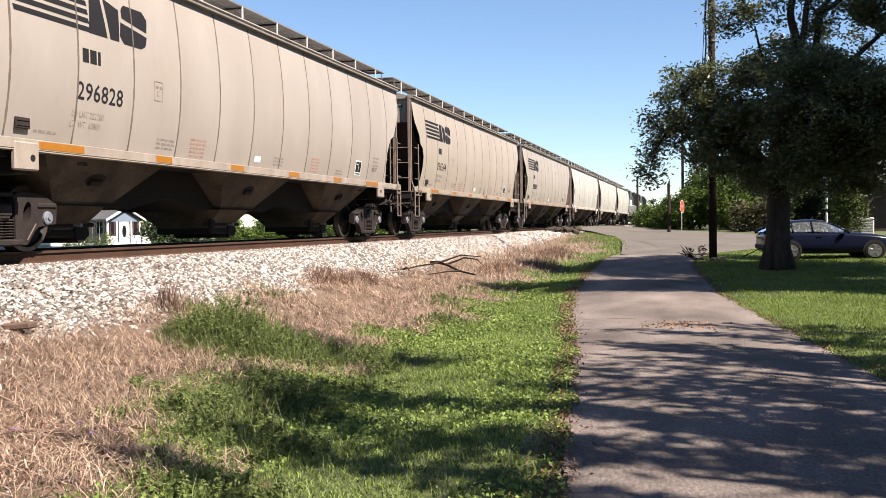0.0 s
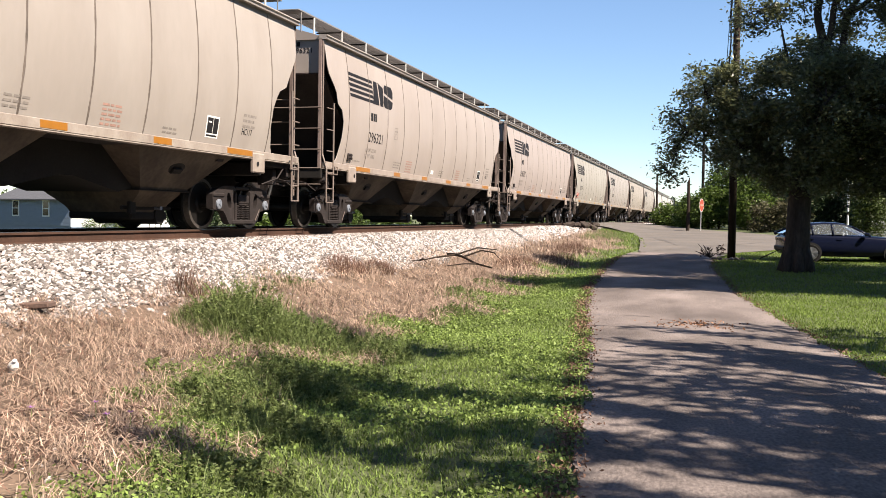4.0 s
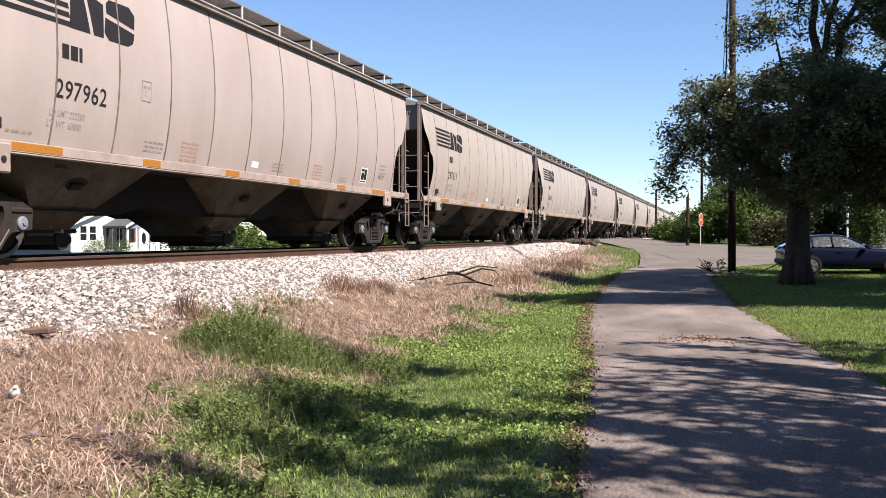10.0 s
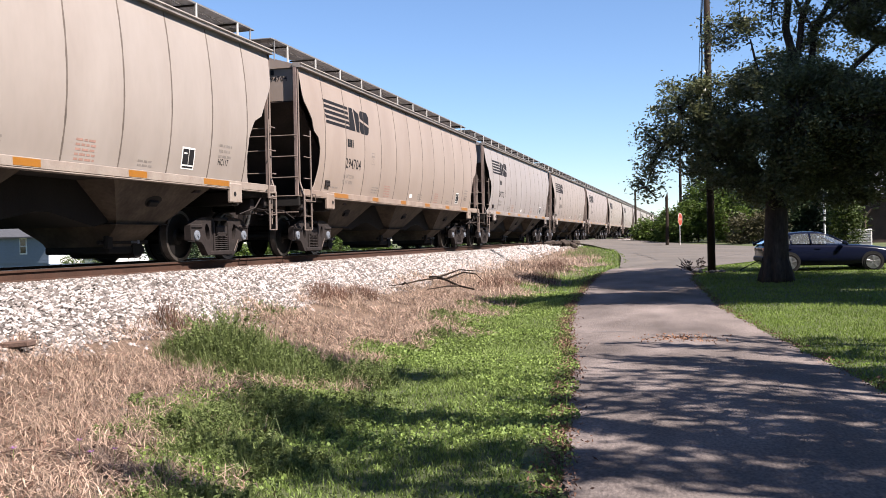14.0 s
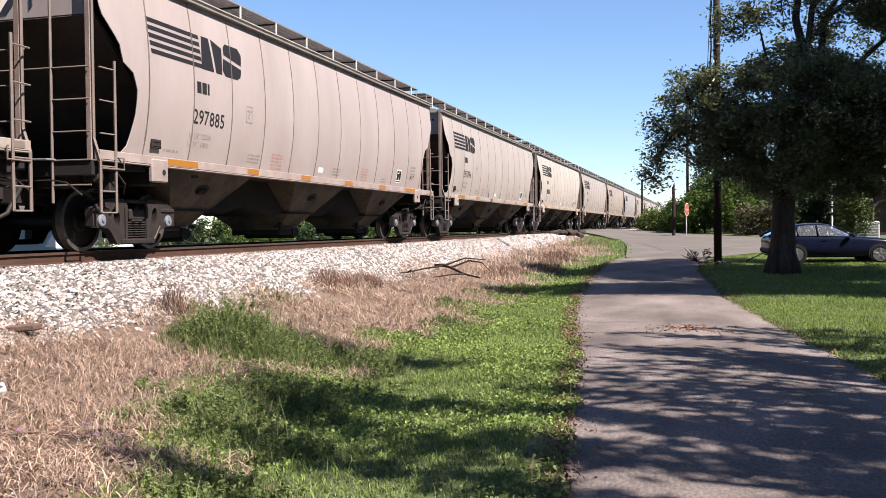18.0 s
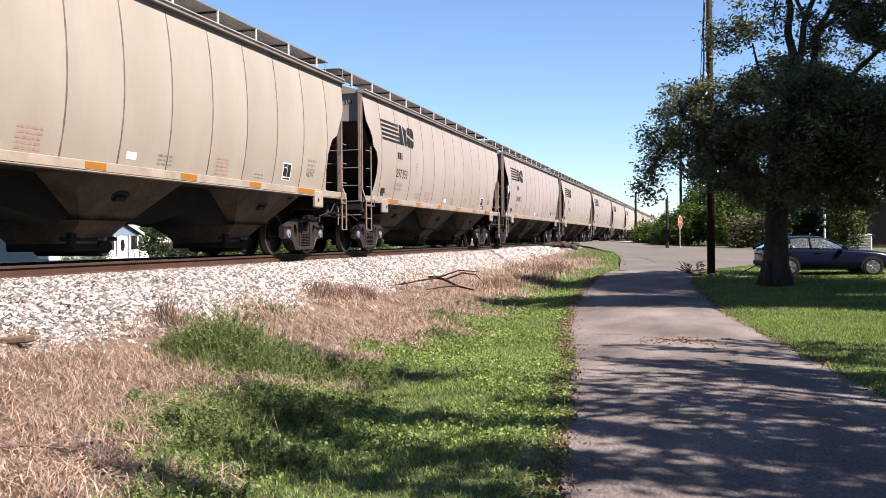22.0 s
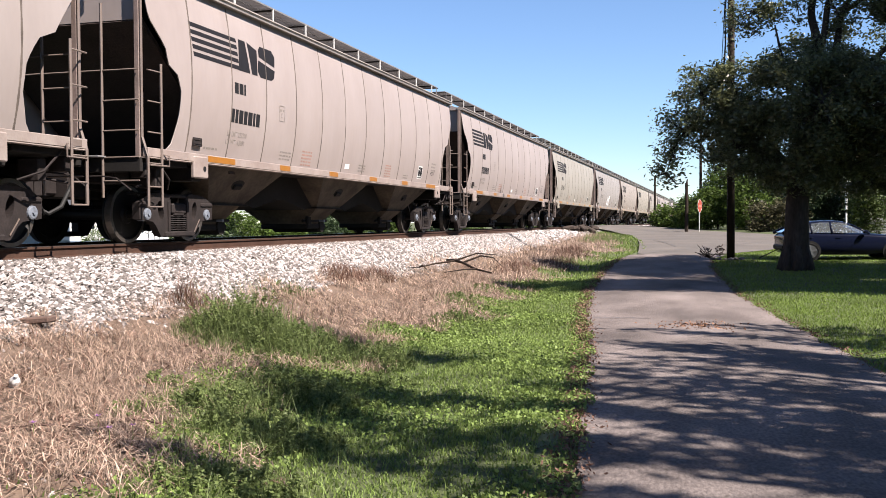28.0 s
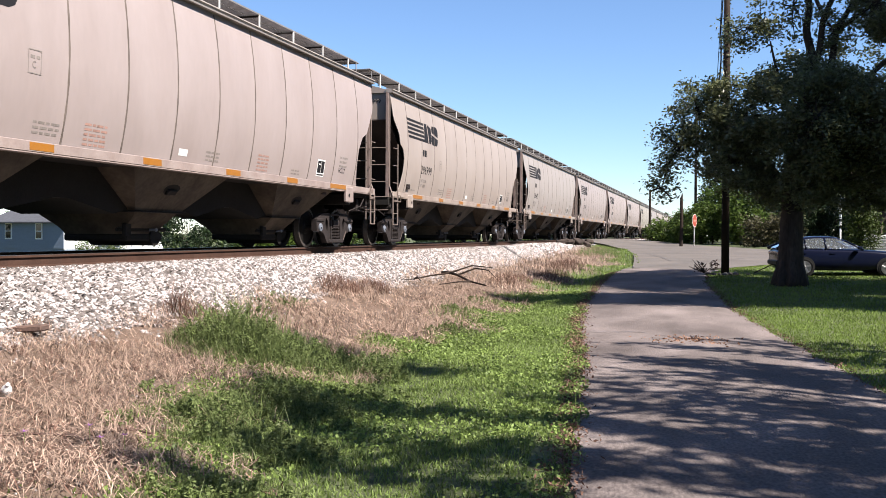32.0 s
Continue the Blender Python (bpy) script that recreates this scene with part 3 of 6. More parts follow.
def make_hopper(body, sill, under, label, group, lettered):
    """A three-bay covered hopper car; its origin stands on the rail top under the near corner post."""
    car = thing("covered_hopper_car", label, "hopper car", group)
    wheels = []
    # body
    edges = [None] + SEAMS + [None]
    for k in range(len(edges) - 1):
        part("side_panel", sheet(edges[k], edges[k + 1]), body, car, smooth=True)
    for y in SEAMS:
        part("weld_seam", seam(y), M_SEAM, car, "dark grimy weld seam")
    part("far_side", sheet(None, None, -1), body, car, smooth=True)
    roof = [(-1.50, 4.06), (-1.50, 4.11), (-1.0, 4.26), (-.5, 4.34), (0, 4.36), (.5, 4.34), (1.0, 4.26), (1.50, 4.11), (1.50, 4.06)]
    part("roof", MB().prism(roof, "y", .05, END - .05), body, car, "pale curved roof")
    for s in (1, -1):
        part("eave_rail", MB().prism([(s * 1.40, 4.052), (s * 1.60, 4.052), (s * 1.605, 4.072), (s * 1.575, 4.085), (s * 1.575, 4.115), (s * 1.605, 4.128), (s * 1.60, 4.15), (s * 1.40, 4.165)], "y", .0, END), M_EAVE, car, "grimy roof eave channel")
        part("side_sill", MB().cbox(s * 1.56 - .05, s * 1.56 + .05, .02, END - .02, 1.305, 1.44, .008).cbox(s * 1.56 - .12, s * 1.56 + .045, .02, END - .02, 1.285, 1.303, .004), sill, car, "pale side sill")
        part("running_board", running_board(s), M_GRATE, car, "grey galvanised roof walkway grating")
    for k in range(11):
        y = .55 + k * 1.58
        part("walkway_bracket", MB().cbox(1.03, 1.06, y - .022, y + .022, 4.22, 4.66, .004), M_BRACKET, car)
        part("bracket_arm", MB().cbox(.40, 1.03, y - .025, y + .025, 4.603, 4.633, .004), M_ENDDARK, car)
    for y in (-.12, END + .12):
        part("end_walkway", MB().cbox(-1.06, 1.06, y - .16, y + .16, 4.63, 4.66, .006).tube([(1.04, y, 4.64), (1.04, y, 4.20)], .014, 5), M_GRATE, car)
    part("hatch_trough", MB().prism([(-.42, 4.33), (-.38, 4.52), (-.2, 4.58), (.2, 4.58), (.38, 4.52), (.42, 4.33)], "y", .5, END - .5), body, car, "long roof hatch cover")
    # ends
    for e in (0, 1):
        def Y(v):
            return v if e == 0 else END - v
        part("end_panel", MB().cbox(-1.42, 1.42, min(Y(.10), Y(.14)), max(Y(.10), Y(.14)), 3.36, 4.09, .005), body, car, "flat end panel under the roof")
        part("slope_sheet", MB().prism([(Y(.14), 3.40), (Y(.10), 3.34), (Y(2.75), 1.18), (Y(2.95), 1.18)], "x", -1.45, 1.45), M_SLOPE, car, "sloping end sheet with its shade in the colour")
        part("end_post", MB().cbox(1.40, 1.48, min(Y(0), Y(.05)), max(Y(0), Y(.05)), 1.28, 4.08, .006), M_POST, car)
        part("end_post", MB().cbox(-1.48, -1.40, min(Y(0), Y(.05)), max(Y(0), Y(.05)), 1.28, 4.08, .006), M_POST, car)
        # platform and sill in the dark steel that carries the shade
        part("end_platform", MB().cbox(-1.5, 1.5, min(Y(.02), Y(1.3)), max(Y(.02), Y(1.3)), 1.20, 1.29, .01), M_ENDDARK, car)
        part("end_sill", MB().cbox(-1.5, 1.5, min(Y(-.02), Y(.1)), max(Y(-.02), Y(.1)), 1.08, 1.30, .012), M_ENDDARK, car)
        part("stub_sill", MB().cbox(-.33, .33, min(Y(-.15), Y(3.0)), max(Y(-.15), Y(3.0)), .70, 1.22, .015), M_STEEL, car)
        part("coupler", MB().cbox(-.12, .12, min(Y(-.55), Y(0)), max(Y(-.55), Y(0)), .74, .98, .03).cbox(-.2, .2, min(Y(-.66), Y(-.42)), max(Y(-.66), Y(-.42)), .68, 1.02, .05), M_STEEL, car, "rusty knuckle coupler")
        part("uncoupling_lever", MB().tube([(-1.3, Y(-.1), 1.02), (.9, Y(-.1), 1.02), (1.2, Y(-.18), .98), (1.45, Y(-.18), .80)], .013, 5), M_STEEL, car)
        part("air_hose", MB().tube([(.35, Y(-.05), .95), (.42, Y(-.25), .80), (.44, Y(-.45), .56), (.36, Y(-.62), .46), (.22, Y(-.72), .55)], .032, 7), M_HOSE, car)
        part("brake_rigging", MB().cbox(.45, .95, min(Y(.12), Y(.5)), max(Y(.12), Y(.5)), .92, 1.12, .02).tube([(.5, Y(.6), .98), (1.25, Y(.35), .9), (1.35, Y(.1), .86)], .02, 5).tube([(.3, Y(.2), .85), (.8, Y(.75), .78), (1.1, Y(1.2), .84)], .018, 5)
             .cbox(1.05, 1.38, min(Y(.55), Y(.7)), max(Y(.55), Y(.7)), .86, 1.16, .015).tube([(1.5, Y(.42), 1.25), (1.5, Y(.75), .98), (1.3, Y(1.0), .86)], .016, 5).cbox(1.2, 1.46, min(Y(.16), Y(.30)), max(Y(.16), Y(.30)), 1.0, 1.2, .01), M_STEEL, car, "rusty brake levers and rods")
        part("crossover_step", MB().cbox(-.9, .9, min(Y(-.2), Y(0)), max(Y(-.2), Y(0)), 1.30, 1.325, .005), M_GRATE, car, "grated crossover platform")
        # near-side ladders, with rungs of their own
        sl = part("side_ladder", MB().tube([(1.60, Y(.03), .56), (1.60, Y(.03), 1.30), (1.50, Y(.03), 1.6), (1.50, Y(.03), 4.05)], .024, 6)
                  .tube([(1.62, Y(.36), .56), (1.62, Y(.36), 2.72)], .022, 6), M_LADDER, car, "pale steel side ladder")
        for z in (.56, .86, 1.21, 1.67, 2.13, 2.59):
            part("rung", MB().tube([(1.61, Y(.02), z), (1.62, Y(.37), z)], .013, 5), M_LADDER, sl)
        el = part("end_ladder", MB().tube([(.86, Y(-.03), .70), (.86, Y(-.03), 3.6)], .022, 6), M_LADDER, car, "pale steel end ladder")
        for z in (.95, 1.3, 1.70, 2.15, 2.60):
            part("rung", MB().tube([(.85, Y(-.03), z), (1.49, Y(-.03), z)], .013, 5), M_LADDER, el)
        part("grab_bar", MB().tube([(-1.4, Y(-.04), 2.6), (.85, Y(-.04), 2.6)], .013, 5), M_LADDER, car)
        part("stirrup", MB().tube([(1.58, Y(.38), 1.36), (1.66, Y(.50), 1.34), (1.66, Y(.50), 1.18), (1.62, Y(.05), 1.18)], .013, 5), M_LADDER, car)
        for s in (1,):
            part("jacking_pad", MB().cbox(s * 1.60 - .05, s * 1.60 + .03, 1.27 if e == 0 else 14.83, 1.71 if e == 0 else 15.27, 1.04, 1.40, .02), sill, car, "pale jacking pad below the sill")
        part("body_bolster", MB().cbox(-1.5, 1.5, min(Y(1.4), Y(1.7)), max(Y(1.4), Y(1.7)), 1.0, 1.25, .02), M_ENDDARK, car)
        # pad hole as a flat black disc, the hole's shade in its colour
        part("pad_hole", MB().lathe([(1.632, .045), (1.636, .045)], 12).moved(pose(0, 1.58 if e == 0 else 14.98, 1.2)), M_BLACK, car)
    part("brake_wheel", MB().lathe([(-.015, .27), (.015, .27), (.015, .24), (-.015, .24)], 18, "z").moved(pose(-.75, -.14, 2.2, 90)), M_STEEL, car)
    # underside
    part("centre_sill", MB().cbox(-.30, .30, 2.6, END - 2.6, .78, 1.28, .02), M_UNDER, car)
    for yc in (3.58, 8.35, 13.12):
        mb = MB()
        def ring(y0, y1, x, z):
            return [(-x, y0, z), (x, y0, z), (x, y1, z), (-x, y1, z)]
        lv = [ring(yc - 1.60, yc + 1.22, 1.50, 1.29), ring(yc - .84, yc + .56, 1.0, .70), ring(yc - .82, yc + .54, .98, .66), ring(yc - .80, yc + .50, .94, .64)]
        vs = [p for r in lv for p in r]
        fs = [(i * 4 + j, i * 4 + (j + 1) % 4, (i + 1) * 4 + (j + 1) % 4, (i + 1) * 4 + j) for i in range(3) for j in (1, 3)] + [(12, 13, 14, 15)]
        ends = [(i * 4 + j, i * 4 + (j + 1) % 4, (i + 1) * 4 + (j + 1) % 4, (i + 1) * 4 + j) for i in range(3) for j in (0, 2)]
        part("bay_end_slope", MB().add(vs, ends), under, car, "grimy, shade-darkened sloping bay end")
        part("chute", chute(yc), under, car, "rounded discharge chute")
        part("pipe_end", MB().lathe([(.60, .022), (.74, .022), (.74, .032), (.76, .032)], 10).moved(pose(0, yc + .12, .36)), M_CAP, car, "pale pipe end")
        bay = part("hopper_bay", mb.add(vs, fs), under, car, "grimy, shade-darkened sloping hopper bay")
        part("outlet_gate", MB().cbox(-.6, .6, yc - .50, yc + .55, .17, .30, .03).cbox(-1.02, 1.02, yc - .88, yc + .60, .635, .66, .006).lathe_at([(-.62, .15), (.62, .15)], yc + .30, .24).tube([(.6, yc - .75, .36), (.6, yc + .6, .36)], .035, 7).cbox(.62, .70, yc - .66, yc - .5, .26, .46, .015), M_ENDDARK, car, "sliding outlet gate with shade in its dark colour")
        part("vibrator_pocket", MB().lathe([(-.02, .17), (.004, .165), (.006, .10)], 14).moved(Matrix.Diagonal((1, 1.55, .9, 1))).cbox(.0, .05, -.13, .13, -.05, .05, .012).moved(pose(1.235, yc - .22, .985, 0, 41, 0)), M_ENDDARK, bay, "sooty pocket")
    # ridges in the dark steel: shade between the bays is in the colour
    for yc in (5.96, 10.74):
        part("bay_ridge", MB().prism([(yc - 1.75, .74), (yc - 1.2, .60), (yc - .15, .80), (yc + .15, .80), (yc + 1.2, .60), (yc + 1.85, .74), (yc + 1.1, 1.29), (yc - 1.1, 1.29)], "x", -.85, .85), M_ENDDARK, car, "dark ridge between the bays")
    # added plate: closes the sky gap and darkens the underside as shade
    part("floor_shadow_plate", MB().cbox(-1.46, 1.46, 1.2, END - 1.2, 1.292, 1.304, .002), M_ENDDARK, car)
    make_truck(car, 1.568, wheels)
    make_truck(car, 15.35, wheels)
    # tape and lettering
    for y0, y1 in ((1.73, 2.64), (4.40, 4.85), (6.81, 7.29), (9.28, 9.79), (11.72, 12.20), (13.91, 14.81)):
        part("reflective_tape", MB().cbox(1.607, 1.614, y0, y1, 1.325, 1.425, .002), M_ORANGE, car, "orange-yellow reflective tape")
    part("end_reflector", MB().cbox(1.607, 1.616, END - .32, END - .14, 1.33, 1.42, .002), M_LADDER, car)
    if lettered:
        for k in range(5):
            z1 = 3.55 - k * .118
            part("logo_stripe", on_side([(1.20 + .022 * k, z1), (2.74 + .012 * k, z1), (2.76 + .012 * k, z1 - .072), (1.22 + .022 * k, z1 - .072)], n=2), M_LOGO, car, "dark painted logo stripe")
        for polys in (([(2.84, 3.56), (3.08, 3.56), (3.20, 3.0), (2.78, 3.0)], [(3.15, 3.56), (3.52, 3.54), (3.48, 3.0), (3.27, 3.0)]),
                      ([(3.66, 3.57), (4.12, 3.57), (4.24, 3.46), (4.20, 3.26), (3.58, 3.36), (3.57, 3.50)], [(3.54, 3.30), (4.20, 3.20), (4.16, 3.05), (4.03, 2.99), (3.60, 2.99), (3.50, 3.08)])):
            lb = MB()
            for q in polys:
                o = on_side(q)
                lb.add(o.v, o.f)
            part("logo_block", lb, M_LOGO, car, "dark painted logo shape")
        part("reporting_mark", bars(2.62, 3.02, 2.58, 1, .19, .02), M_BLACK, car, "black painted mark")
        side_text("load_limit", "LD LMT 222200", 2.44, 1.83, .085, .86, M_STENCIL, car, "grey stencilled weight")
        side_text("light_weight", "LT  WT  63800", 2.42, 1.69, .085, .86, M_STENCIL, car, "grey stencilled weight")
        side_text("plate_letter", "C", 4.43, 2.34, .09, .8, M_STENCIL, car)
        fr = MB()
        for a, b, c, d in ((4.36, 4.60, 2.56, 2.572), (4.36, 4.60, 2.27, 2.282), (4.36, 4.372, 2.27, 2.572), (4.588, 4.60, 2.27, 2.572)):
            fr.add([(side_x(z) + .005, y, z) for y, z in ((a, c), (b, c), (b, d), (a, d))], [(0, 1, 2, 3)])
        part("plate_frame", fr, M_STENCIL, car)
        part("plate_heading", bars(4.40, 4.57, 2.46, 1, .04, .02), M_STENCIL, car)
        part("placard_holder", MB().cbox(1.53, 1.556, 1.38, 1.64, 1.57, 1.71, .006).cbox(1.55, 1.566, 1.40, 1.62, 1.60, 1.62, .003).cbox(1.55, 1.566, 1.40, 1.62, 1.665, 1.685, .003), M_STEEL, car, "dark placard holder")
        stuffed("stencil_text", bars(1.75, 2.25, 1.55, 1, .035, .03), M_STENCIL, car)
        stuffed("stencil_text", bars(4.55, 5.05, 1.68, 3, .03, .035), M_STENCIL, car)
        stuffed("warning_stencil", bars(5.55, 6.05, 1.76, 5, .032, .035), M_REDSTENCIL, car, "faded red warning stencil")
        stuffed("stencil_text", bars(8.75, 9.2, 1.66, 3, .03, .035), M_STENCIL, car)
        stuffed("warning_stencil", bars(10.6, 11.05, 1.76, 5, .032, .035), M_REDSTENCIL, car, "faded red warning stencil")
        stuffed("stencil_text", bars(12.1, 12.5, 1.58, 2, .03, .035), M_STENCIL, car)
        part("white_label", on_side([(7.92, 1.55), (8.18, 1.55), (8.18, 1.66), (7.92, 1.66)], n=2), M_WHITE, car, "small white label")
        cl = part("consolidated_stencil", on_side([(13.33, 1.555), (13.735, 1.555), (13.715, 1.915), (13.31, 1.915)], n=3), M_WHITE, car, "black stencil panel with a white border")
        part("panel", on_side([(13.355, 1.63), (13.535, 1.63), (13.52, 1.885), (13.34, 1.885)], .005, 2), M_BLACK, cl)
        part("panel", on_side([(13.55, 1.63), (13.705, 1.63), (13.69, 1.885), (13.535, 1.885)], .005, 2), M_BLACK, cl)
        part("panel", on_side([(13.36, 1.575), (13.70, 1.575), (13.70, 1.605), (13.36, 1.605)], .005, 1), M_BLACK, cl)
        part("heading", on_side([(13.38, 1.80), (13.48, 1.80), (13.475, 1.825), (13.375, 1.825)], .007, 1), M_WHITE, cl)
        stuffed("stencil_text", bars(14.52, 14.98, 2.02, 3, .045, .05), M_STENCIL, car)
        side_text("class_code", "HC117", 14.52, 1.70, .11, .8, M_BLACK, car)
        part("end_mark", MB().box(.75, .83, .088, .096, 3.93, 4.03).box(.85, .92, .088, .096, 3.93, 4.03), M_BLACK, car)
    return car, wheels


def running_board(s):
    """Grated walkway: cross slats between long bars."""
    mb = MB()
    x0, x1 = (.45, 1.06) if s > 0 else (-1.06, -.45)
    for x in (x0, (x0 + x1) / 2, x1 - .012):
        mb.box(x, x + .012, -.1, END + .1, 4.635, 4.665)
    for k in range(260):
        y = -.1 + k * .065
        mb.box(x0, x1, y, y + .045, 4.648, 4.660)
    return mb


def car_rows(lead):
    return [(t, pose(TX, s - lead, RZ)) for t, s in RAIL_TIMES]


NUMBERS = {-1: "296244", 0: "296828", 1: "297332", 2: "296337", 3: "296321", 4: "297116", 6: "296483", 7: "296678", 8: "297611", 9: "297962",
           10: "294700", 11: "297772", 12: "294704", 13: "297274", 15: "297896", 16: "297885", 17: "297902", 18: "296085", 19: "297353", 20: "297688",
           21: "296331", 22: "297800", 23: "297465", 26: "297587", 27: "296470", 28: "296999"}
TINTS = {0: (1, 1, .98), 3: (1.03, .99, .96), 8: (1, .97, .92), 10: (.95, .90, .86), 11: (.93, .93, .95), 12: (.96, .86, .78), 13: (1, .97, .93), 14: (1.24, 1.22, 1.14), 15: (1.02, 1, .97), 17: (1.02, 1, .96), 22: (.95, .95, .95)}
CARS = []
GROUP = "grain hopper train"
hopper, wheelsets = make_hopper(M_BODY, M_SILL, M_UNDER, "beige covered hopper railcar with dark striped logo, rolling on rails", GROUP, True)
white_hopper, white_wheels = make_hopper(M_WHITECAR, M_WHITECAR, M_UNDER, "white rust-streaked covered hopper railcar on rails", GROUP, False)


def roll_wheels():
    """All wheels turn with the train; the copies share these turns."""
    turns = []
    for i in range(961):
        t = i / 30
        s = float(np.interp(t, [a for a, _ in RAIL_TIMES], [b for _, b in RAIL_TIMES]))
        turns.append((t, pose(0, 0, 0, -math.degrees(s / 0.457) % 360)))
    for ws in wheelsets + white_wheels:
        walk(ws, turns)


roll_wheels()
rt = random.Random(3)
for n in range(-2, 31):
    ob = hopper if n == 0 else copy_thing(hopper, pose(0, 0, 0))
    CARS.append((ob, n))
    tint = TINTS.get(n, (1 + rt.uniform(-.04, .04), .98 + rt.uniform(-.04, .03), .95 + rt.uniform(-.05, .03)))
    for c in ob.children:
        c.color = (*tint, 1)
for n in range(-5, -2):
    CARS.append((white_hopper if n == -5 else copy_thing(white_hopper, pose(0, 0, 0)), n))
for ob, n in CARS:
    if n in NUMBERS and NUMBERS[n]:
        part("car_number", number_mesh(NUMBERS[n], .177, .235, lambda u, v: (side_x(2.07 + v) + .003, 2.51 + u, 2.07 + v)), M_BLACK, ob, "black painted car number")
        part("end_number", number_mesh(NUMBERS[n], .082, .108, lambda u, v: (.74 + u, .095, 3.79 + v)), M_BLACK, ob)
    elif n > -3:
        part("car_number", bars(2.53, 3.58, 2.07, 1, .235, .02), M_BLACK, ob)


def graffiti(car):
    mb = MB()
    for pts in ([(7.0, 2.0), (7.0, 1.62), (7.25, 1.75), (7.2, 1.95), (7.02, 2.02)], [(7.45, 2.05), (7.42, 1.6), (7.65, 1.62)],
                [(7.75, 2.05), (8.05, 2.05), (7.9, 1.8), (7.8, 1.58)], [(8.2, 2.1), (8.2, 1.58)], [(8.5, 2.1), (8.22, 1.85), (8.55, 1.6)]):
        mb.tube([(side_x(1.58 + (z - 1.58) * 1.4) - .012, y - .25, 1.58 + (z - 1.58) * 1.4) for y, z in pts], .03, 5)
    part("graffiti", mb, M_WHITE, car, "white spray-painted scrawl")


def red_graffiti(car):
    mb = MB()
    for pts in ([(1.4, 1.85), (1.35, 1.65), (1.5, 1.62), (1.55, 1.8), (1.4, 1.88)], [(1.6, 1.62), (1.6, 1.9), (1.75, 1.88), (1.65, 1.75), (1.8, 1.62)], [(1.85, 1.85), (1.85, 1.62)], [(1.92, 1.85), (2.0, 1.62), (2.1, 1.88)],
                [(2.3, 1.85), (2.15, 1.8), (2.15, 1.65), (2.35, 1.62)], [(1.3, 1.58), (1.9, 1.54), (2.3, 1.6)], [(1.8, 2.0), (1.83, 2.02)]):
        mb.tube([(side_x(z) - .004, y, z) for y, z in pts], .012, 5)
    part("graffiti", mb, M_RED, car, "red spray-painted scrawl")


red_graffiti([ob for ob, n in CARS if n == 1][0])
graffiti([ob for ob, n in CARS if n == 22][0])


def make_loco():
    lo = thing("diesel_locomotive", "black diesel freight locomotive leading the train", "locomotive")
    part("frame", MB().cbox(-1.5, 1.5, .4, 21.6, 1.15, 1.55, .03), M_LOCO, lo)
    part("long_hood", MB().prism([(-.95, 1.55), (-.95, 3.7), (-.7, 4.1), (.7, 4.1), (.95, 3.7), (.95, 1.55)], "y", 1.2, 16.4), M_LOCO, lo)
    part("radiator_wing", MB().prism([(-1.45, 3.5), (-1.45, 4.2), (-1.1, 4.5), (1.1, 4.5), (1.45, 4.2), (1.45, 3.5)], "y", 1.4, 5.5), M_LOCO, lo)
    cab = part("cab", MB().prism([(-1.5, 1.55), (-1.5, 3.9), (-1.1, 4.5), (1.1, 4.5), (1.5, 3.9), (1.5, 1.55)], "y", 16.4, 19.0), M_LOCO, lo)
    for y in (16.7, 17.8):
        part("cab_window", MB().cbox(1.49, 1.51, y, y + .8, 2.9, 3.6, .01), M_GLASS, cab)
    part("short_hood", MB().cbox(-.9, .9, 19.0, 21.0, 1.55, 3.1, .08), M_LOCO, lo)
    part("fuel_tank", MB().cbox(-1.3, 1.3, 8, 14, .35, 1.15, .1), M_LOCO, lo)
    part("white_panel", MB().cbox(.95, .962, 9, 12.5, 2.5, 3.3, .004), M_WHITE, lo)
    part("handrail", MB().tube([(1.48, .5, 2.5), (1.48, 16.2, 2.5)], .02, 5), M_WHITE, lo)
    for k in range(9):
        part("stanchion", MB().tube([(1.48, .5 + k * 1.9, 1.55), (1.48, .5 + k * 1.9, 2.5)], .018, 5), M_WHITE, lo)
    for yc in (3.6, 18.2):
        tb = part("bogie", MB().cbox(.95, 1.1, yc - 2.3, yc + 2.3, .55, .95, .06).cbox(-1.1, -.95, yc - 2.3, yc + 2.3, .55, .95, .06), M_ENDDARK, lo)
        for q in (-1.85, 0, 1.85):
            part("wheel", MB().lathe([(.65, .5), (.79, .5), (.79, .1), (.99, .1)], 20).lathe([(-.99, .1), (-.79, .1), (-.79, .5), (-.65, .5)], 20).moved(pose(0, yc + q, .5)), M_WHEEL, tb)
    return lo


M_GLASS = mat("dark_window_glass", (0.009, 0.0099, 0.0112), 0.05, var=0.05, scale=2, bump=0, spec=0.8)
LOCO_N = [(make_loco(), 5 * CAR_L + 18.6 + .3), ]
LOCO_N.append((copy_thing(LOCO_N[0][0], pose(0, 0, 0)), 5 * CAR_L + 18.6 + 22.6))
# ---------------------------------------------------------------- ballast stones
def scatter(n, x0, x1, y0, y1, seed):
    g = np.random.default_rng(seed)
    return g, g.uniform(x0, x1, n), g.uniform(y0, y1, n)


ICO_V = np.array([(0, 0, 1), (.9, 0, .3), (.28, .85, .3), (-.72, .52, .3), (-.72, -.52, .3), (.28, -.85, .3), (.6, .5, -.5), (-.3, .8, -.5), (-.9, 0, -.5), (-.3, -.8, -.5), (.7, -.5, -.5)])
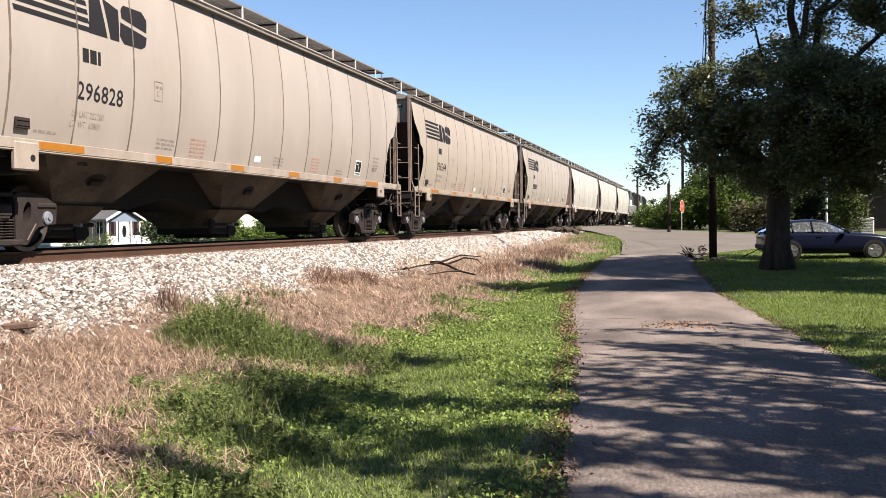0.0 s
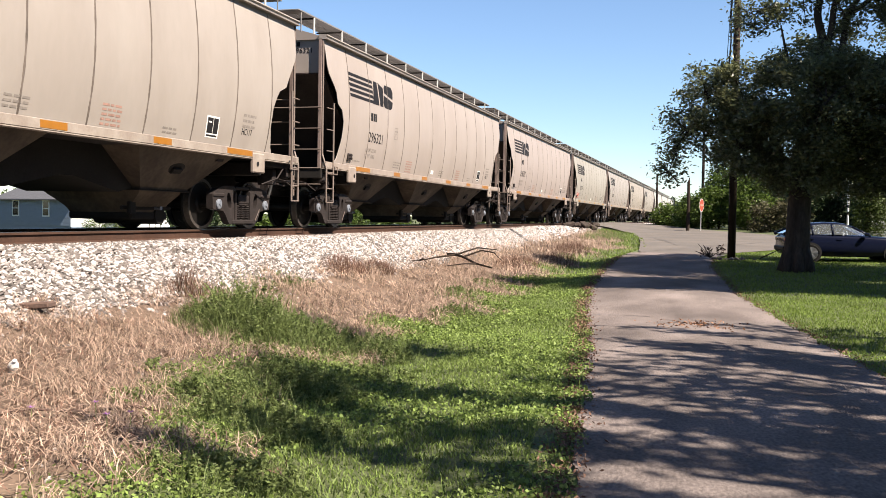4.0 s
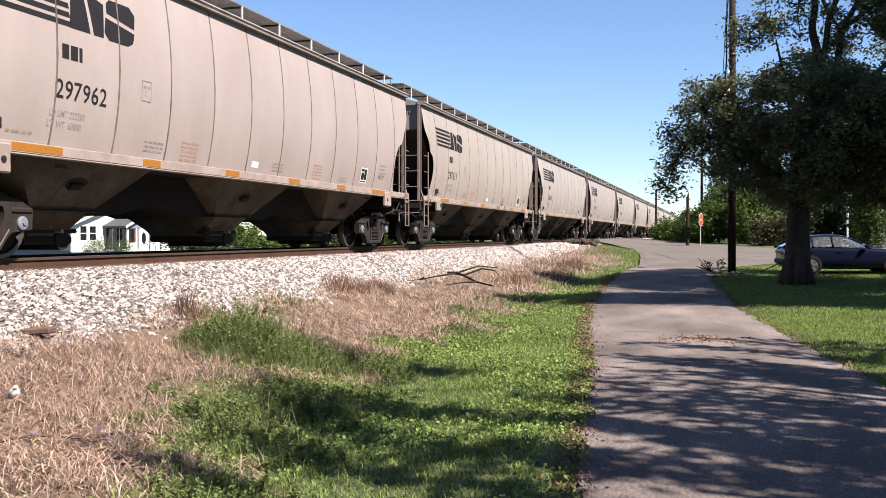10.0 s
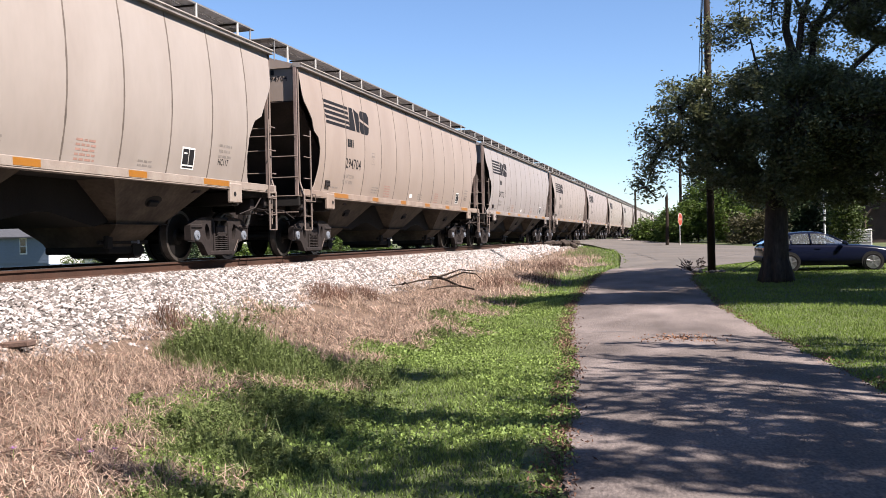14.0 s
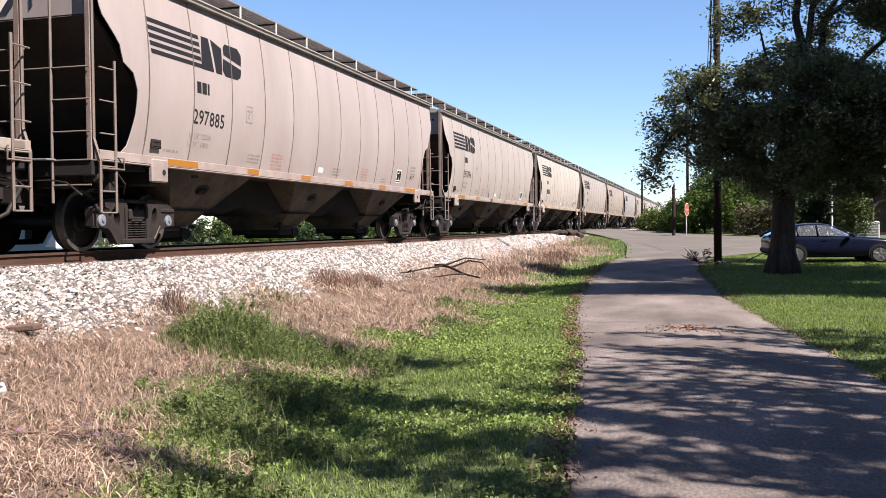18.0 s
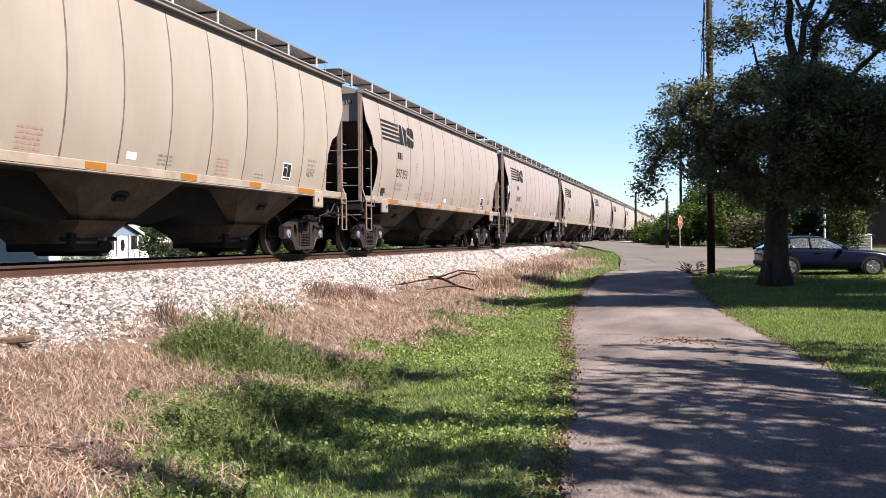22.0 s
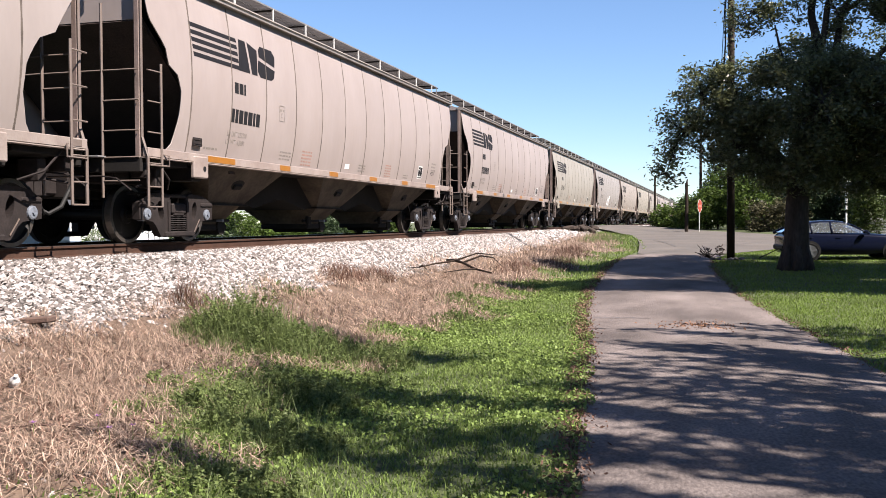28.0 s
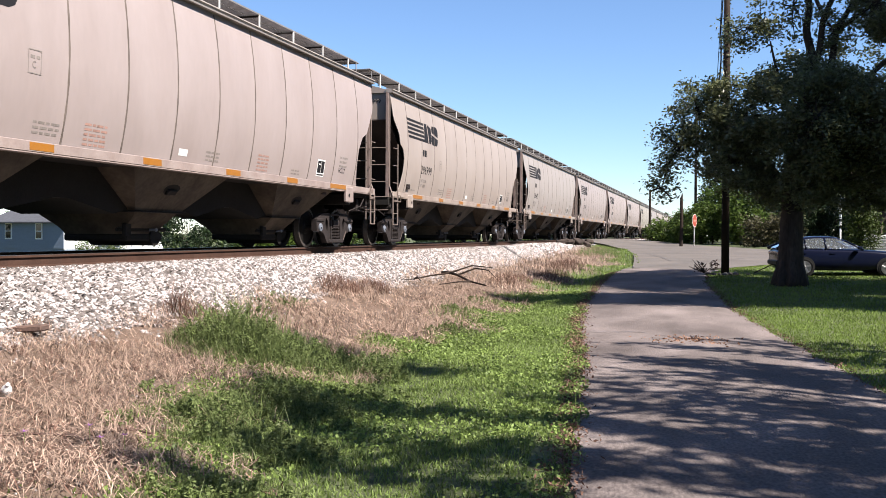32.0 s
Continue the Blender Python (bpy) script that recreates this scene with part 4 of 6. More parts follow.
ICO_F = np.array([(0, 1, 2), (0, 2, 3), (0, 3, 4), (0, 4, 5), (0, 5, 1), (1, 6, 2), (2, 7, 3), (3, 8, 4), (4, 9, 5), (5, 10, 1), (6, 7, 2), (7, 8, 3), (8, 9, 4), (9, 10, 5), (10, 6, 1)])


def stones(n, x0, x1, y0, y1, size, seed, keep=None):
    """Angular crushed stones lying on the ground."""
    g, x, y = scatter(n, x0, x1, y0, y1, seed)
    if keep is not None:
        ok = keep(x, y, g)
        x, y = x[ok], y[ok]
    n = len(x)
    z = ground_z(x, y)
    s = size * g.uniform(.55, 1.25, n)
    a, b = g.uniform(0, 6.3, n), g.uniform(-1.1, 1.1, n)
    v = ICO_V[None] * (1 + g.uniform(-.38, .38, (n, 11, 3))) * np.stack([g.uniform(.7, 1.3, n), g.uniform(.7, 1.2, n), g.uniform(.5, .85, n)], -1)[:, None] * s[:, None, None]
    ca, sa, cb, sb = np.cos(a), np.sin(a), np.cos(b), np.sin(b)
    X = v[..., 0] * ca[:, None] - v[..., 1] * sa[:, None]
    Y = v[..., 0] * sa[:, None] + v[..., 1] * ca[:, None]
    Z = v[..., 2] * cb[:, None] + X * sb[:, None]
    P = np.stack([X + x[:, None], Y + y[:, None], Z + (z + s * .25)[:, None]], -1)
    return P.reshape(-1, 3), (ICO_F[None] + 11 * np.arange(n)[:, None, None]).reshape(-1, 3)


def join(*pairs):
    vs, fs, k = [], [], 0
    for v, f in pairs:
        vs.append(v)
        fs.append(np.asarray(f) + k)
        k += len(v)
    return np.concatenate(vs), np.concatenate(fs)


def ragged_toe(x, y, g):
    lim = TOE + .10 * np.sin(y * 1.7) + .12 * np.sin(y * .6 + 1) + .05 * np.sin(y * 5.1) + g.exponential(.07, len(x))
    return (x < lim) & ~((y > 63) & (y < 89))


sv, sf = join(stones(34000, TX + .86, TOE + .5, 6, 20, .037, 11, ragged_toe), stones(28000, TX + .86, TOE + .5, 20, 42, .042, 12, ragged_toe),
              stones(9000, TX + .86, TOE + .5, 42, 110, .085, 13, ragged_toe), stones(4000, TX - .7, TX + .7, 8, 45, .06, 14))
tagged(new("ballast", raw_mesh("ballast", sv, sf, M_STONE)), "white and grey crushed limestone ballast", "ballast", kind="stuff")
M_DARKSTONE = mat("dull_ballast_stone", (0.09, 0.0765, 0.0698), 0.9, var=0.35, scale=9, bump=0.2)
sv, sf = join(stones(12500, TX + .86, TOE + .5, 6, 20, .040, 15, ragged_toe), stones(11000, TX + .86, TOE + .5, 20, 42, .044, 16, ragged_toe), stones(1500, TX + .86, TOE + .5, 42, 110, .085, 17, ragged_toe))
tagged(new("dull_ballast", raw_mesh("dull_ballast", sv, sf, M_DARKSTONE)), "dull brownish stones mixed into the ballast", "ballast", kind="stuff")
bys = np.arange(-20, 130, .5)
bxs = [TX - 3.3, TX - 1.75, TX - 1.0, TX, TX + .9, TX + 1.7, TOE - .45, TOE - .02]
bv = [(x, y, float(ground_z(x, y)) + .02) for y in bys for x in bxs]
nb = len(bxs)
bf = [(i * nb + j, i * nb + j + 1, (i + 1) * nb + j + 1, (i + 1) * nb + j) for i in range(len(bys) - 1) for j in range(nb - 1) if not 62 < bys[i] < 88]
tagged(new("ballast_bed", raw_mesh("ballast_bed", bv, bf, M_BALLAST)), "gravel bed under the rails", "ballast", kind="structure")


# ---------------------------------------------------------------- grass
def blades(x, y, h, w, lean, g, bend=True, z=None):
    """Grass blades at given points: two bent quads each."""
    n = len(x)
    z = ground_z(x, y) if z is None else z
    a = g.uniform(0, 2 * np.pi, n)
    dx, dy = np.cos(a), np.sin(a)
    b = g.uniform(0, 2 * np.pi, n)
    l = lean * g.uniform(.3, 1, n)
    tx, ty = np.cos(b) * l * h, np.sin(b) * l * h
    hh = h * np.sqrt(np.clip(1 - (l * .8) ** 2, .05, 1))
    p0 = np.stack([x - dx * w, y - dy * w, z - .01], -1)
    p1 = np.stack([x + dx * w, y + dy * w, z - .01], -1)
    p2 = np.stack([x + dx * w * .75 + tx * .35, y + dy * w * .75 + ty * .35, z + hh * .6], -1)
    p3 = np.stack([x - dx * w * .75 + tx * .35, y - dy * w * .75 + ty * .35, z + hh * .6], -1)
    p4 = np.stack([x + dx * w * .15 + tx, y + dy * w * .15 + ty, z + hh], -1)
    p5 = np.stack([x - dx * w * .15 + tx, y - dy * w * .15 + ty, z + hh], -1)
    P = np.stack([p0, p1, p2, p3, p4, p5], 1).reshape(-1, 3)
    k = 6 * np.arange(n)[:, None, None]
    F = (np.array([(0, 1, 2, 3), (3, 2, 4, 5)])[None] + k).reshape(-1, 4)
    return P, F


def patchy(x, y, s=1.0):
    return .5 + .25 * np.sin(x * 1.7 * s + 1.3 * np.sin(y * .9 * s)) + .25 * np.sin(y * 2.1 * s + 1.1 * np.sin(x * 1.3 * s + 2))


def turf(n, x0, x1, y0, y1, h, w, lean, seed, keep):
    g, x, y = scatter(n, x0, x1, y0, y1, seed)
    ok = keep(x, y, g.uniform(0, 1, n))
    x, y = x[ok], y[ok]
    hh = h * g.uniform(.5, 1.3, len(x)) * (.75 + .5 * patchy(x, y, 1.5))
    return blades(x, y, hh, w, lean, g)


def tufts(n, per, x0, x1, y0, y1, h, w, seed):
    """Tussocks of dead grass: each a fan of long bent blades."""
    g, x, y = scatter(n, x0, x1, y0, y1, seed)
    ok = is_dry(x, y, g.uniform(0, 1, n)) & (patchy(x * .9 + 1, y * .7 + 3) > g.uniform(.1, .6, n))
    x, y = np.repeat(x[ok], per), np.repeat(y[ok], per)
    m = len(x)
    big = np.repeat(g.uniform(.5, 1.35, m // per), per)
    return blades(x + g.normal(0, .055, m) * big, y + g.normal(0, .055, m) * big, h * big * g.uniform(.45, 1.15, m), w, 1.05, g)


def litter(n, x0, x1, y0, y1, length, w, seed):
    """Straws that lie almost flat, in swathes."""
    g, x, y = scatter(n, x0, x1, y0, y1, seed)
    ok = is_dry(x, y, g.uniform(0, 1, n))
    x, y = x[ok], y[ok]
    n = len(x)
    a = 2.2 * patchy(x, y, .8) + g.normal(0, 1.0, n)
    d = np.stack([np.cos(a), np.sin(a)], -1) * (length * g.uniform(.4, 1.3, n))[:, None]
    q = np.stack([-np.sin(a), np.cos(a)], -1) * w
    za, zb = ground_z(x, y) + g.uniform(.01, .09, n), ground_z(x + d[:, 0], y + d[:, 1]) + g.uniform(.005, .10, n)
    P = np.stack([np.stack([x - q[:, 0], y - q[:, 1], za], -1), np.stack([x + q[:, 0], y + q[:, 1], za], -1),
                  np.stack([x + d[:, 0] + q[:, 0], y + d[:, 1] + q[:, 1], zb], -1), np.stack([x + d[:, 0] - q[:, 0], y + d[:, 1] - q[:, 1], zb], -1)], 1).reshape(-1, 3)
    return P, np.arange(4 * n).reshape(-1, 4)


def is_verge(x, y, u):
    xl = lane_left(y)
    return (x < xl + .06 * np.sin(y * 4) + .03) & (dryness(x, y) < u) & (x > TOE)


def is_dry(x, y, u):
    bare = patchy(x * 1.3 + 4, y * 1.1) < .34
    xl = lane_left(y)
    return (x < xl - .5) & (dryness(x, y) > u) & (x > TOE - .05 - .25 * u) & (~bare | (u < .3)) & ((y < 62))


def is_lawn(x, y, u):
    return (x > lane_right(y) - .02 + .06 * np.sin(y * 3.7)) & (y < cross_near(x) - .1)


def leaf_at(c, size, g, slim=.42):
    n = len(c)
    u = g.normal(0, 1, (n, 3))
    u[:, 2] *= .6
    u /= np.linalg.norm(u, axis=1)[:, None]
    v = np.cross(u, g.normal(0, 1, (n, 3)))
    v /= np.linalg.norm(v, axis=1)[:, None] + 1e-9
    s = (size * g.uniform(.6, 1.35, n))[:, None]
    P = np.stack([c - u * s * .5, c + v * s * slim * .5, c + u * s * .5, c - v * s * slim * .5], 1).reshape(-1, 3)
    return P, (np.array([(0, 1, 2, 3)])[None] + 4 * np.arange(n)[:, None, None]).reshape(-1, 4)


def clover(n, x0, x1, y0, y1, size, seed):
    """Low broad leaves in drifts among the blades."""
    g, x, y = scatter(n, x0, x1, y0, y1, seed)
    ok = is_verge(x, y, g.uniform(0, 1, n)) & (patchy(x * 1.1 + 2, y * .8) > g.uniform(.2, .7, n))
    x, y = x[ok], y[ok]
    return leaf_at(np.stack([x, y, ground_z(x, y) + g.uniform(.015, .065, len(x))], -1), size, g, .8)


tagged(new("verge_grass", raw_mesh("verge_grass", *join(
    turf(80000, -6, -.1, 4.2, 13, .042, .0055, 1.1, 21, is_verge), turf(70000, -6, -1, 13, 26, .05, .007, 1.0, 22, is_verge),
    turf(26000, -7, -2, 26, 62, .08, .013, .7, 23, is_verge), turf(1200, -6, -.3, 4.2, 14, .12, .0028, .7, 24, is_verge), clover(60000, -6, -.1, 4.2, 13, .032, 25), clover(36000, -6, -1, 13, 26, .045, 26)), L_GREEN)), "short bright green grass beside the lane", "grass", kind="stuff")
tagged(new("dead_grass", raw_mesh("dead_grass", *join(
    turf(6000, TOE - .3, -1.5, 4.2, 12, .14, .0035, 1.15, 31, is_dry), turf(8000, TOE - .3, -2, 12, 24, .16, .005, 1.15, 32, is_dry),
    tufts(760, 34, TOE - .3, -1.5, 4.2, 12, .19, .0028, 37), tufts(520, 32, TOE - .3, -2, 12, 24, .21, .0044, 38),
    turf(14000, TOE - .3, -2.5, 24, 62, .20, .010, 1.0, 33, is_dry)), L_TAN)), "dry straw-coloured dead grass on the bank", "grass", kind="stuff")
tagged(new("lying_straw", raw_mesh("lying_straw", *join(
    litter(30000, TOE - .2, -1.5, 4.2, 13, .13, .0034, 34), litter(20000, TOE - .2, -2, 13, 28, .2, .006, 35), litter(9000, TOE - .2, -2.5, 28, 60, .3, .011, 36)), L_TAN)),
    "flattened tangle of pale dead straw", "straw", kind="stuff")
tagged(new("brown_thatch", raw_mesh("brown_thatch", *join(
    litter(15000, TOE - .2, -1.5, 4.2, 13, .12, .0038, 44), litter(5000, TOE - .2, -2, 13, 28, .22, .006, 45)), L_BROWN)),
    "rotting brown thatch between the straw", "straw", kind="stuff")
tagged(new("lawn", raw_mesh("lawn", *join(
    turf(95000, 0, 7, 7, 20, .040, .006, 1.0, 41, is_lawn), turf(80000, -.5, 10, 20, 41, .045, .009, .9, 42, is_lawn)), L_LAWN)),
    "mown green lawn under the tree", "grass", kind="stuff")


def clump(n, cx, cy, rx, ry, h, seed, w=.006, lean=.9):
    """A mound of stems, denser in the middle."""
    g = np.random.default_rng(seed)
    r, a = np.sqrt(g.uniform(0, 1, n)), g.uniform(0, 6.3, n)
    x, y = cx + rx * r * np.cos(a), cy + ry * r * np.sin(a)
    return blades(x, y, h * (1.05 - .75 * r ** 2) * g.uniform(.5, 1.15, n), w, lean, g)


def leaf_cloud(n, centre, radii, size, g, shell=.35, slim=.42, floor=None):
    """Many small leaves inside an ellipsoid, denser near its skin."""
    d = g.normal(0, 1, (n, 3))
    d /= np.linalg.norm(d, axis=1)[:, None]
    r = g.uniform(shell, 1, n) ** .6
    c = np.array(centre) + d * r[:, None] * np.array(radii)
    if floor is not None:
        c[:, 2] = np.maximum(c[:, 2], floor + g.uniform(0, .05, n))
    return leaf_at(c, size, g, slim)


def weed_patch(name, cx, cy, rx, ry, h, n, seed, label, size=.034):
    """Several ragged sprigs: stems fanning from a root, each with leaves along it, and loose blades between."""
    g = np.random.default_rng(seed)
    z0 = float(ground_z(cx, cy))
    w = thing(name, label, "weeds", at=pose(cx, cy, z0))
    v, f = clump(int(n * .35), cx, cy, rx * 1.3, ry * 1.3, h * .85, seed, .004, 1.0)
    v2, f2 = clump(int(n * .08), cx, cy, rx * 1.1, ry * 1.1, h * 1.75, seed + 500, .0028, .6)
    v, f = join((v, f), (v2, f2))
    stuffed("stalk_tuft", raw_mesh("stalk_tuft", v - np.array([cx, cy, z0]), f, L_WEED), None, w)
    m = max(12, n // 26)
    r, a = g.uniform(0, 1, m) ** .6 * g.uniform(.8, 1.25, m), g.uniform(0, 6.3, m)
    x, y = cx + rx * r * np.cos(a), cy + ry * r * np.sin(a)
    top = h * np.clip(1 - .65 * r ** 2, .15, 1) * g.uniform(.5, 1.25, m)
    la, ld = g.uniform(0, 6.3, m), top * g.uniform(.1, .7, m)
    k = g.integers(0, m, int(n * 2.6))
    u = g.uniform(.12, 1, len(k)) ** .8
    c = np.stack([x[k] - cx + np.cos(la[k]) * ld[k] * u ** 2, y[k] - cy + np.sin(la[k]) * ld[k] * u ** 2, ground_z(x[k], y[k]) - z0 + top[k] * u], -1)
    c += g.normal(0, 1, c.shape) * (.045 * (1.1 - u))[:, None] * np.array([1, 1, .4])
    stuffed("foliage", raw_mesh("foliage", *leaf_at(c, size, g, .5), L_WEED), None, w)
    return w


WEEDS = [(-5.4, 10.1, .72, .6, .50, 7500, "dense ferny green weed bush on the dry bank"), (-4.65, 10.25, .55, .5, .34, 2600, "ferny weed patch beside the dense bush"),
         (-4.05, 10.6, .6, .5, .26, 1800, "low green weed patch in dead grass"), (-3.5, 9.3, .5, .4, .14, 700, "low green weed patch in dead grass"),
         (-3.75, 8.0, .6, .5, .28, 2200, "tall leafy green weeds at the edge of the turf"), (-4.0, 7.2, .5, .45, .26, 1800, "tall leafy green weeds at the edge of the turf"),
         (-3.4, 6.6, .7, .5, .24, 2200, "leafy green weeds at the edge of the turf"), (-3.0, 5.3, .6, .4, .16, 1500, "leafy green weeds at the edge of the turf"), (-4.78, 17.6, .55, .8, .18, 900, "small green grass tuft among straw"),
         (-4.1, 15.0, .5, .7, .18, 900, "small green grass tuft among straw"), (-4.9, 20.5, .5, 1.0, .15, 700, "small green grass tuft among straw"),
         (-6.9, 14.3, .35, .9, .14, 600, "bright green tuft at the foot of the ballast"), (-4.6, 6.7, .22, .2, .14, 160, "small green weed in bare straw"),
         (-4.9, 7.6, .25, .2, .12, 150, "small green weed in bare straw"), (-5.3, 46, 1.0, 1.6, .5, 1500, "dark green weed tuft by the crossing")]
for i, (cx, cy, rx, ry, h, n, lab) in enumerate(WEEDS):
    weed_patch("weed_clump", cx, cy, rx, ry, h, n, 50 + i, lab)["group"] = "weeds on the verge"

BROWN = [(-7.0, 11.4, .22, .3, .60, 150), (-6.85, 11.9, .35, .4, .30, 170), (-7.05, 17.3, .35, 1.1, .35, 700), (-6.9, 18.8, .3, .8, .3, 450), (-5.6, 27, .6, 2.0, .35, 700), (-5.0, 31, .6, 2.0, .35, 700), (-5.4, 36, .7, 2.5, .4, 800)]
for i, (cx, cy, rx, ry, h, n) in enumerate(BROWN):
    z0 = float(ground_z(cx, cy))
    v, f = clump(n, cx, cy, rx, ry, h, 80 + i, .005, .8)
    solid("dead_weed", raw_mesh("dead_weed", v - np.array([cx, cy, z0]), f, L_BROWN), None, "brown dried weed stalks at the ballast edge", "weeds", "dead weeds", "stuff", at=pose(cx, cy, z0))


# ---------------------------------------------------------------- clutter on the bank
def fallen_branch():
    z = .50
    br = thing("fallen_branch", "bare dead grey branch lying on the ballast edge", "branch", at=pose(-6.0, 21.6, z - .07) @ Matrix.Diagonal((.68, .68, .8, 1)))
    part("limb", MB().tube([(-.9, 2.2, .25), (-.3, 1.2, .28), (.2, .3, .25), (.9, -.6, .1), (1.6, -1.2, .02)], .055, 7, .024), M_POLE, br)
    for pts in ([(.2, .3, .25), (.8, .6, .45), (1.3, .4, .40), (1.7, -.2, .2)], [(-.3, 1.2, .28), (.4, 1.6, .5), (1.2, 1.5, .45)], [(.9, -.6, .1), (.7, -1.4, .12), (.2, -2.0, .06)],
                [(-.3, 1.2, .28), (-.9, .7, .2), (-1.3, 0, .12), (-1.5, -.9, .12)], [(-1.3, 0, .12), (-1.0, -.6, .2), (-.7, -1.1, .1)]):
        part("twig", MB().tube(pts, .032, 6, .010), M_POLE, br)
    return br


fallen_branch()
plank = solid("rotten_plank", MB().cbox(-.35, .35, -.09, .09, 0, .07, .015), M_TIMBER, "rotten brown piece of timber half in the ballast", "plank", at=pose(-7.2, 8.42, .52, 0, -4, 12))
for sx, sy, tilt, n in ((-4.85, 5.75, 35, .5), (-4.55, 5.9, -20, .6), (-4.35, 6.3, 10, .45)):
    solid("dead_stick", MB().tube([(-n / 2, 0, .03), (0, .03, .06), (n / 2, -.02, .04)], .018, 6, .008), M_TIMBER, "dark dead stick lying in the straw", "stick", "sticks on the bank", at=pose(sx, sy, float(ground_z(sx, sy)), 0, 0, tilt))
bottle = thing("plastic_jug", "crushed white plastic jug lying in dead grass", "jug", at=pose(-5.76, 6.62, .20, 42, 12, 40) @ Matrix.Diagonal((.8, .8, .62, 1)))
part("body", MB().lathe([(0, .035), (.02, .055), (.09, .045), (.13, .06), (.19, .05), (.23, .022), (.25, .018)], 12, "z"), M_WHITE, bottle, smooth=True)
part("cap", MB().lathe([(.25, .022), (.275, .022)], 10, "z"), M_WHITE, bottle)
heap = thing("rubbish_heap", "dark heap of tarred rubble at the crossing", "rubble", at=pose(-7.4, 53.5, 1.0))
for k in range(9):
    part("lump", MB().cbox(-.35, .35, -.2, .2, 0, .22, .05).moved(pose(rs.uniform(-.7, .7), rs.uniform(-1.0, 1.0), rs.uniform(0, .15), rs.uniform(-20, 20), rs.uniform(-20, 20), rs.uniform(0, 180))), M_TIE, heap)
straw = np.random.default_rng(7)
lx, ly = straw.normal(-.2, .30, 300), straw.normal(14.5, .33, 300)
L_FALLEN = leaf_mat("orange_fallen_leaf", (0.21, 0.105, 0.06), glow=0.1, island=0.5, rough=0.8)
tagged(new("leaf_litter", raw_mesh("leaf_litter", *leaf_at(np.stack([lx, ly, np.full(300, .055)], -1), .045, straw), L_FALLEN)), "scatter of orange-brown leaves on the lane", "leaves", kind="stuff")
eg = np.random.default_rng(17)
ey = eg.uniform(4, 34, 8200)
ex = lane_left(ey) - .06 + eg.normal(0, .09, 8200)
ry_ = eg.uniform(8, 34, 1600)
rx_ = lane_right(ry_) + .03 + eg.normal(0, .07, 1600)
ex, ey = np.concatenate([ex, rx_]), np.concatenate([ey, ry_])
tagged(new("edge_litter", raw_mesh("edge_litter", *leaf_at(np.stack([ex, ey, ground_z(ex, ey) + eg.uniform(.015, .06, len(ex))], -1), .042, eg, .35), L_BROWN)), "brown dead leaves and dirt along the lane's edge", "leaves", kind="stuff")
for pts, w in (([(-3.0, 47), (-2.2, 44), (-1.6, 41)], .02), ([(-2.7, 36.9), (-.5, 40.5), (2.0, 44.5)], .025), ([(-1.9, 15.2), (-1.3, 15.35), (-1.0, 15.3)], .02)):
    mb = MB()
    for (xa, ya), (xb, yb) in zip(pts, pts[1:]):
        d = Vector((xb - xa, yb - ya, 0)).normalized().orthogonal().normalized() * w
        za, zb = [float(road_surface(a, b)) + (.062 if b > 30 else .052) for a, b in ((xa, ya), (xb, yb))]
        mb.add([(xa - d.x, ya - d.y, za), (xa + d.x, ya + d.y, za), (xb + d.x, yb + d.y, zb), (xb - d.x, yb - d.y, zb)], [(0, 1, 2, 3)])
    tagged(new("road_crack", mb.mesh("road_crack", M_CRACK)), "dark crack line in the asphalt", "crack", kind="structure")


def in_straw(x, y, g):
    return (patchy(x * 1.3 + 4, y * 1.1) < g.uniform(.15, .6, len(x))) & (dryness(x, y) > .8) & (x > TOE)


sv, sf = join(stones(1500, TOE, -3.6, 4.6, 9, .017, 18, in_straw), stones(700, TOE, -3.6, 9, 14, .022, 19, in_straw))
tagged(new("loose_stones", raw_mesh("loose_stones", sv, sf, M_STONE)), "pale pebbles strewn among the dead straw", "stones", kind="stuff")
L_PURPLE = leaf_mat("purple_petal", (0.21, 0.10, 0.24), glow=.3, island=.2)
for k, (fx, fy) in enumerate(((-4.02, 5.78), (-4.10, 5.62), (-4.62, 5.48), (-4.4, 5.9))):
    z0 = float(ground_z(fx, fy))
    fl = thing("wild_flower", "small purple wild flower standing in dead straw", "flower", "flowers on the bank", at=pose(fx, fy, z0))
    part("stem", MB().tube([(0, 0, -.01), (.01, .01, .08), (.0, .02, .15)], .003, 5, .002), L_WEED, fl)
    for j in range(5):
        w = j * 1.257
        part("petal", MB().add([(0, .02, .15), (.018 * math.cos(w - .5), .02 + .018 * math.sin(w - .5), .158), (.03 * math.cos(w), .02 + .03 * math.sin(w), .166), (.018 * math.cos(w + .5), .02 + .018 * math.sin(w + .5), .158)], [(0, 1, 2, 3)]), L_PURPLE, fl)


# ---------------------------------------------------------------- trees
def eased(pts, k=4):
    """A smooth curve through the given points."""
    p = [Vector(q) for q in pts]
    out = []
    for i in range(len(p) - 1):
        a, b, c, d = p[max(i - 1, 0)], p[i], p[i + 1], p[min(i + 2, len(p) - 1)]
        for j in range(k):
            t = j / k
            out.append(.5 * (2 * b + (c - a) * t + (2 * a - 5 * b + 4 * c - d) * t * t + (3 * b - a - 3 * c + d) * t ** 3))
    return out + [p[-1]]


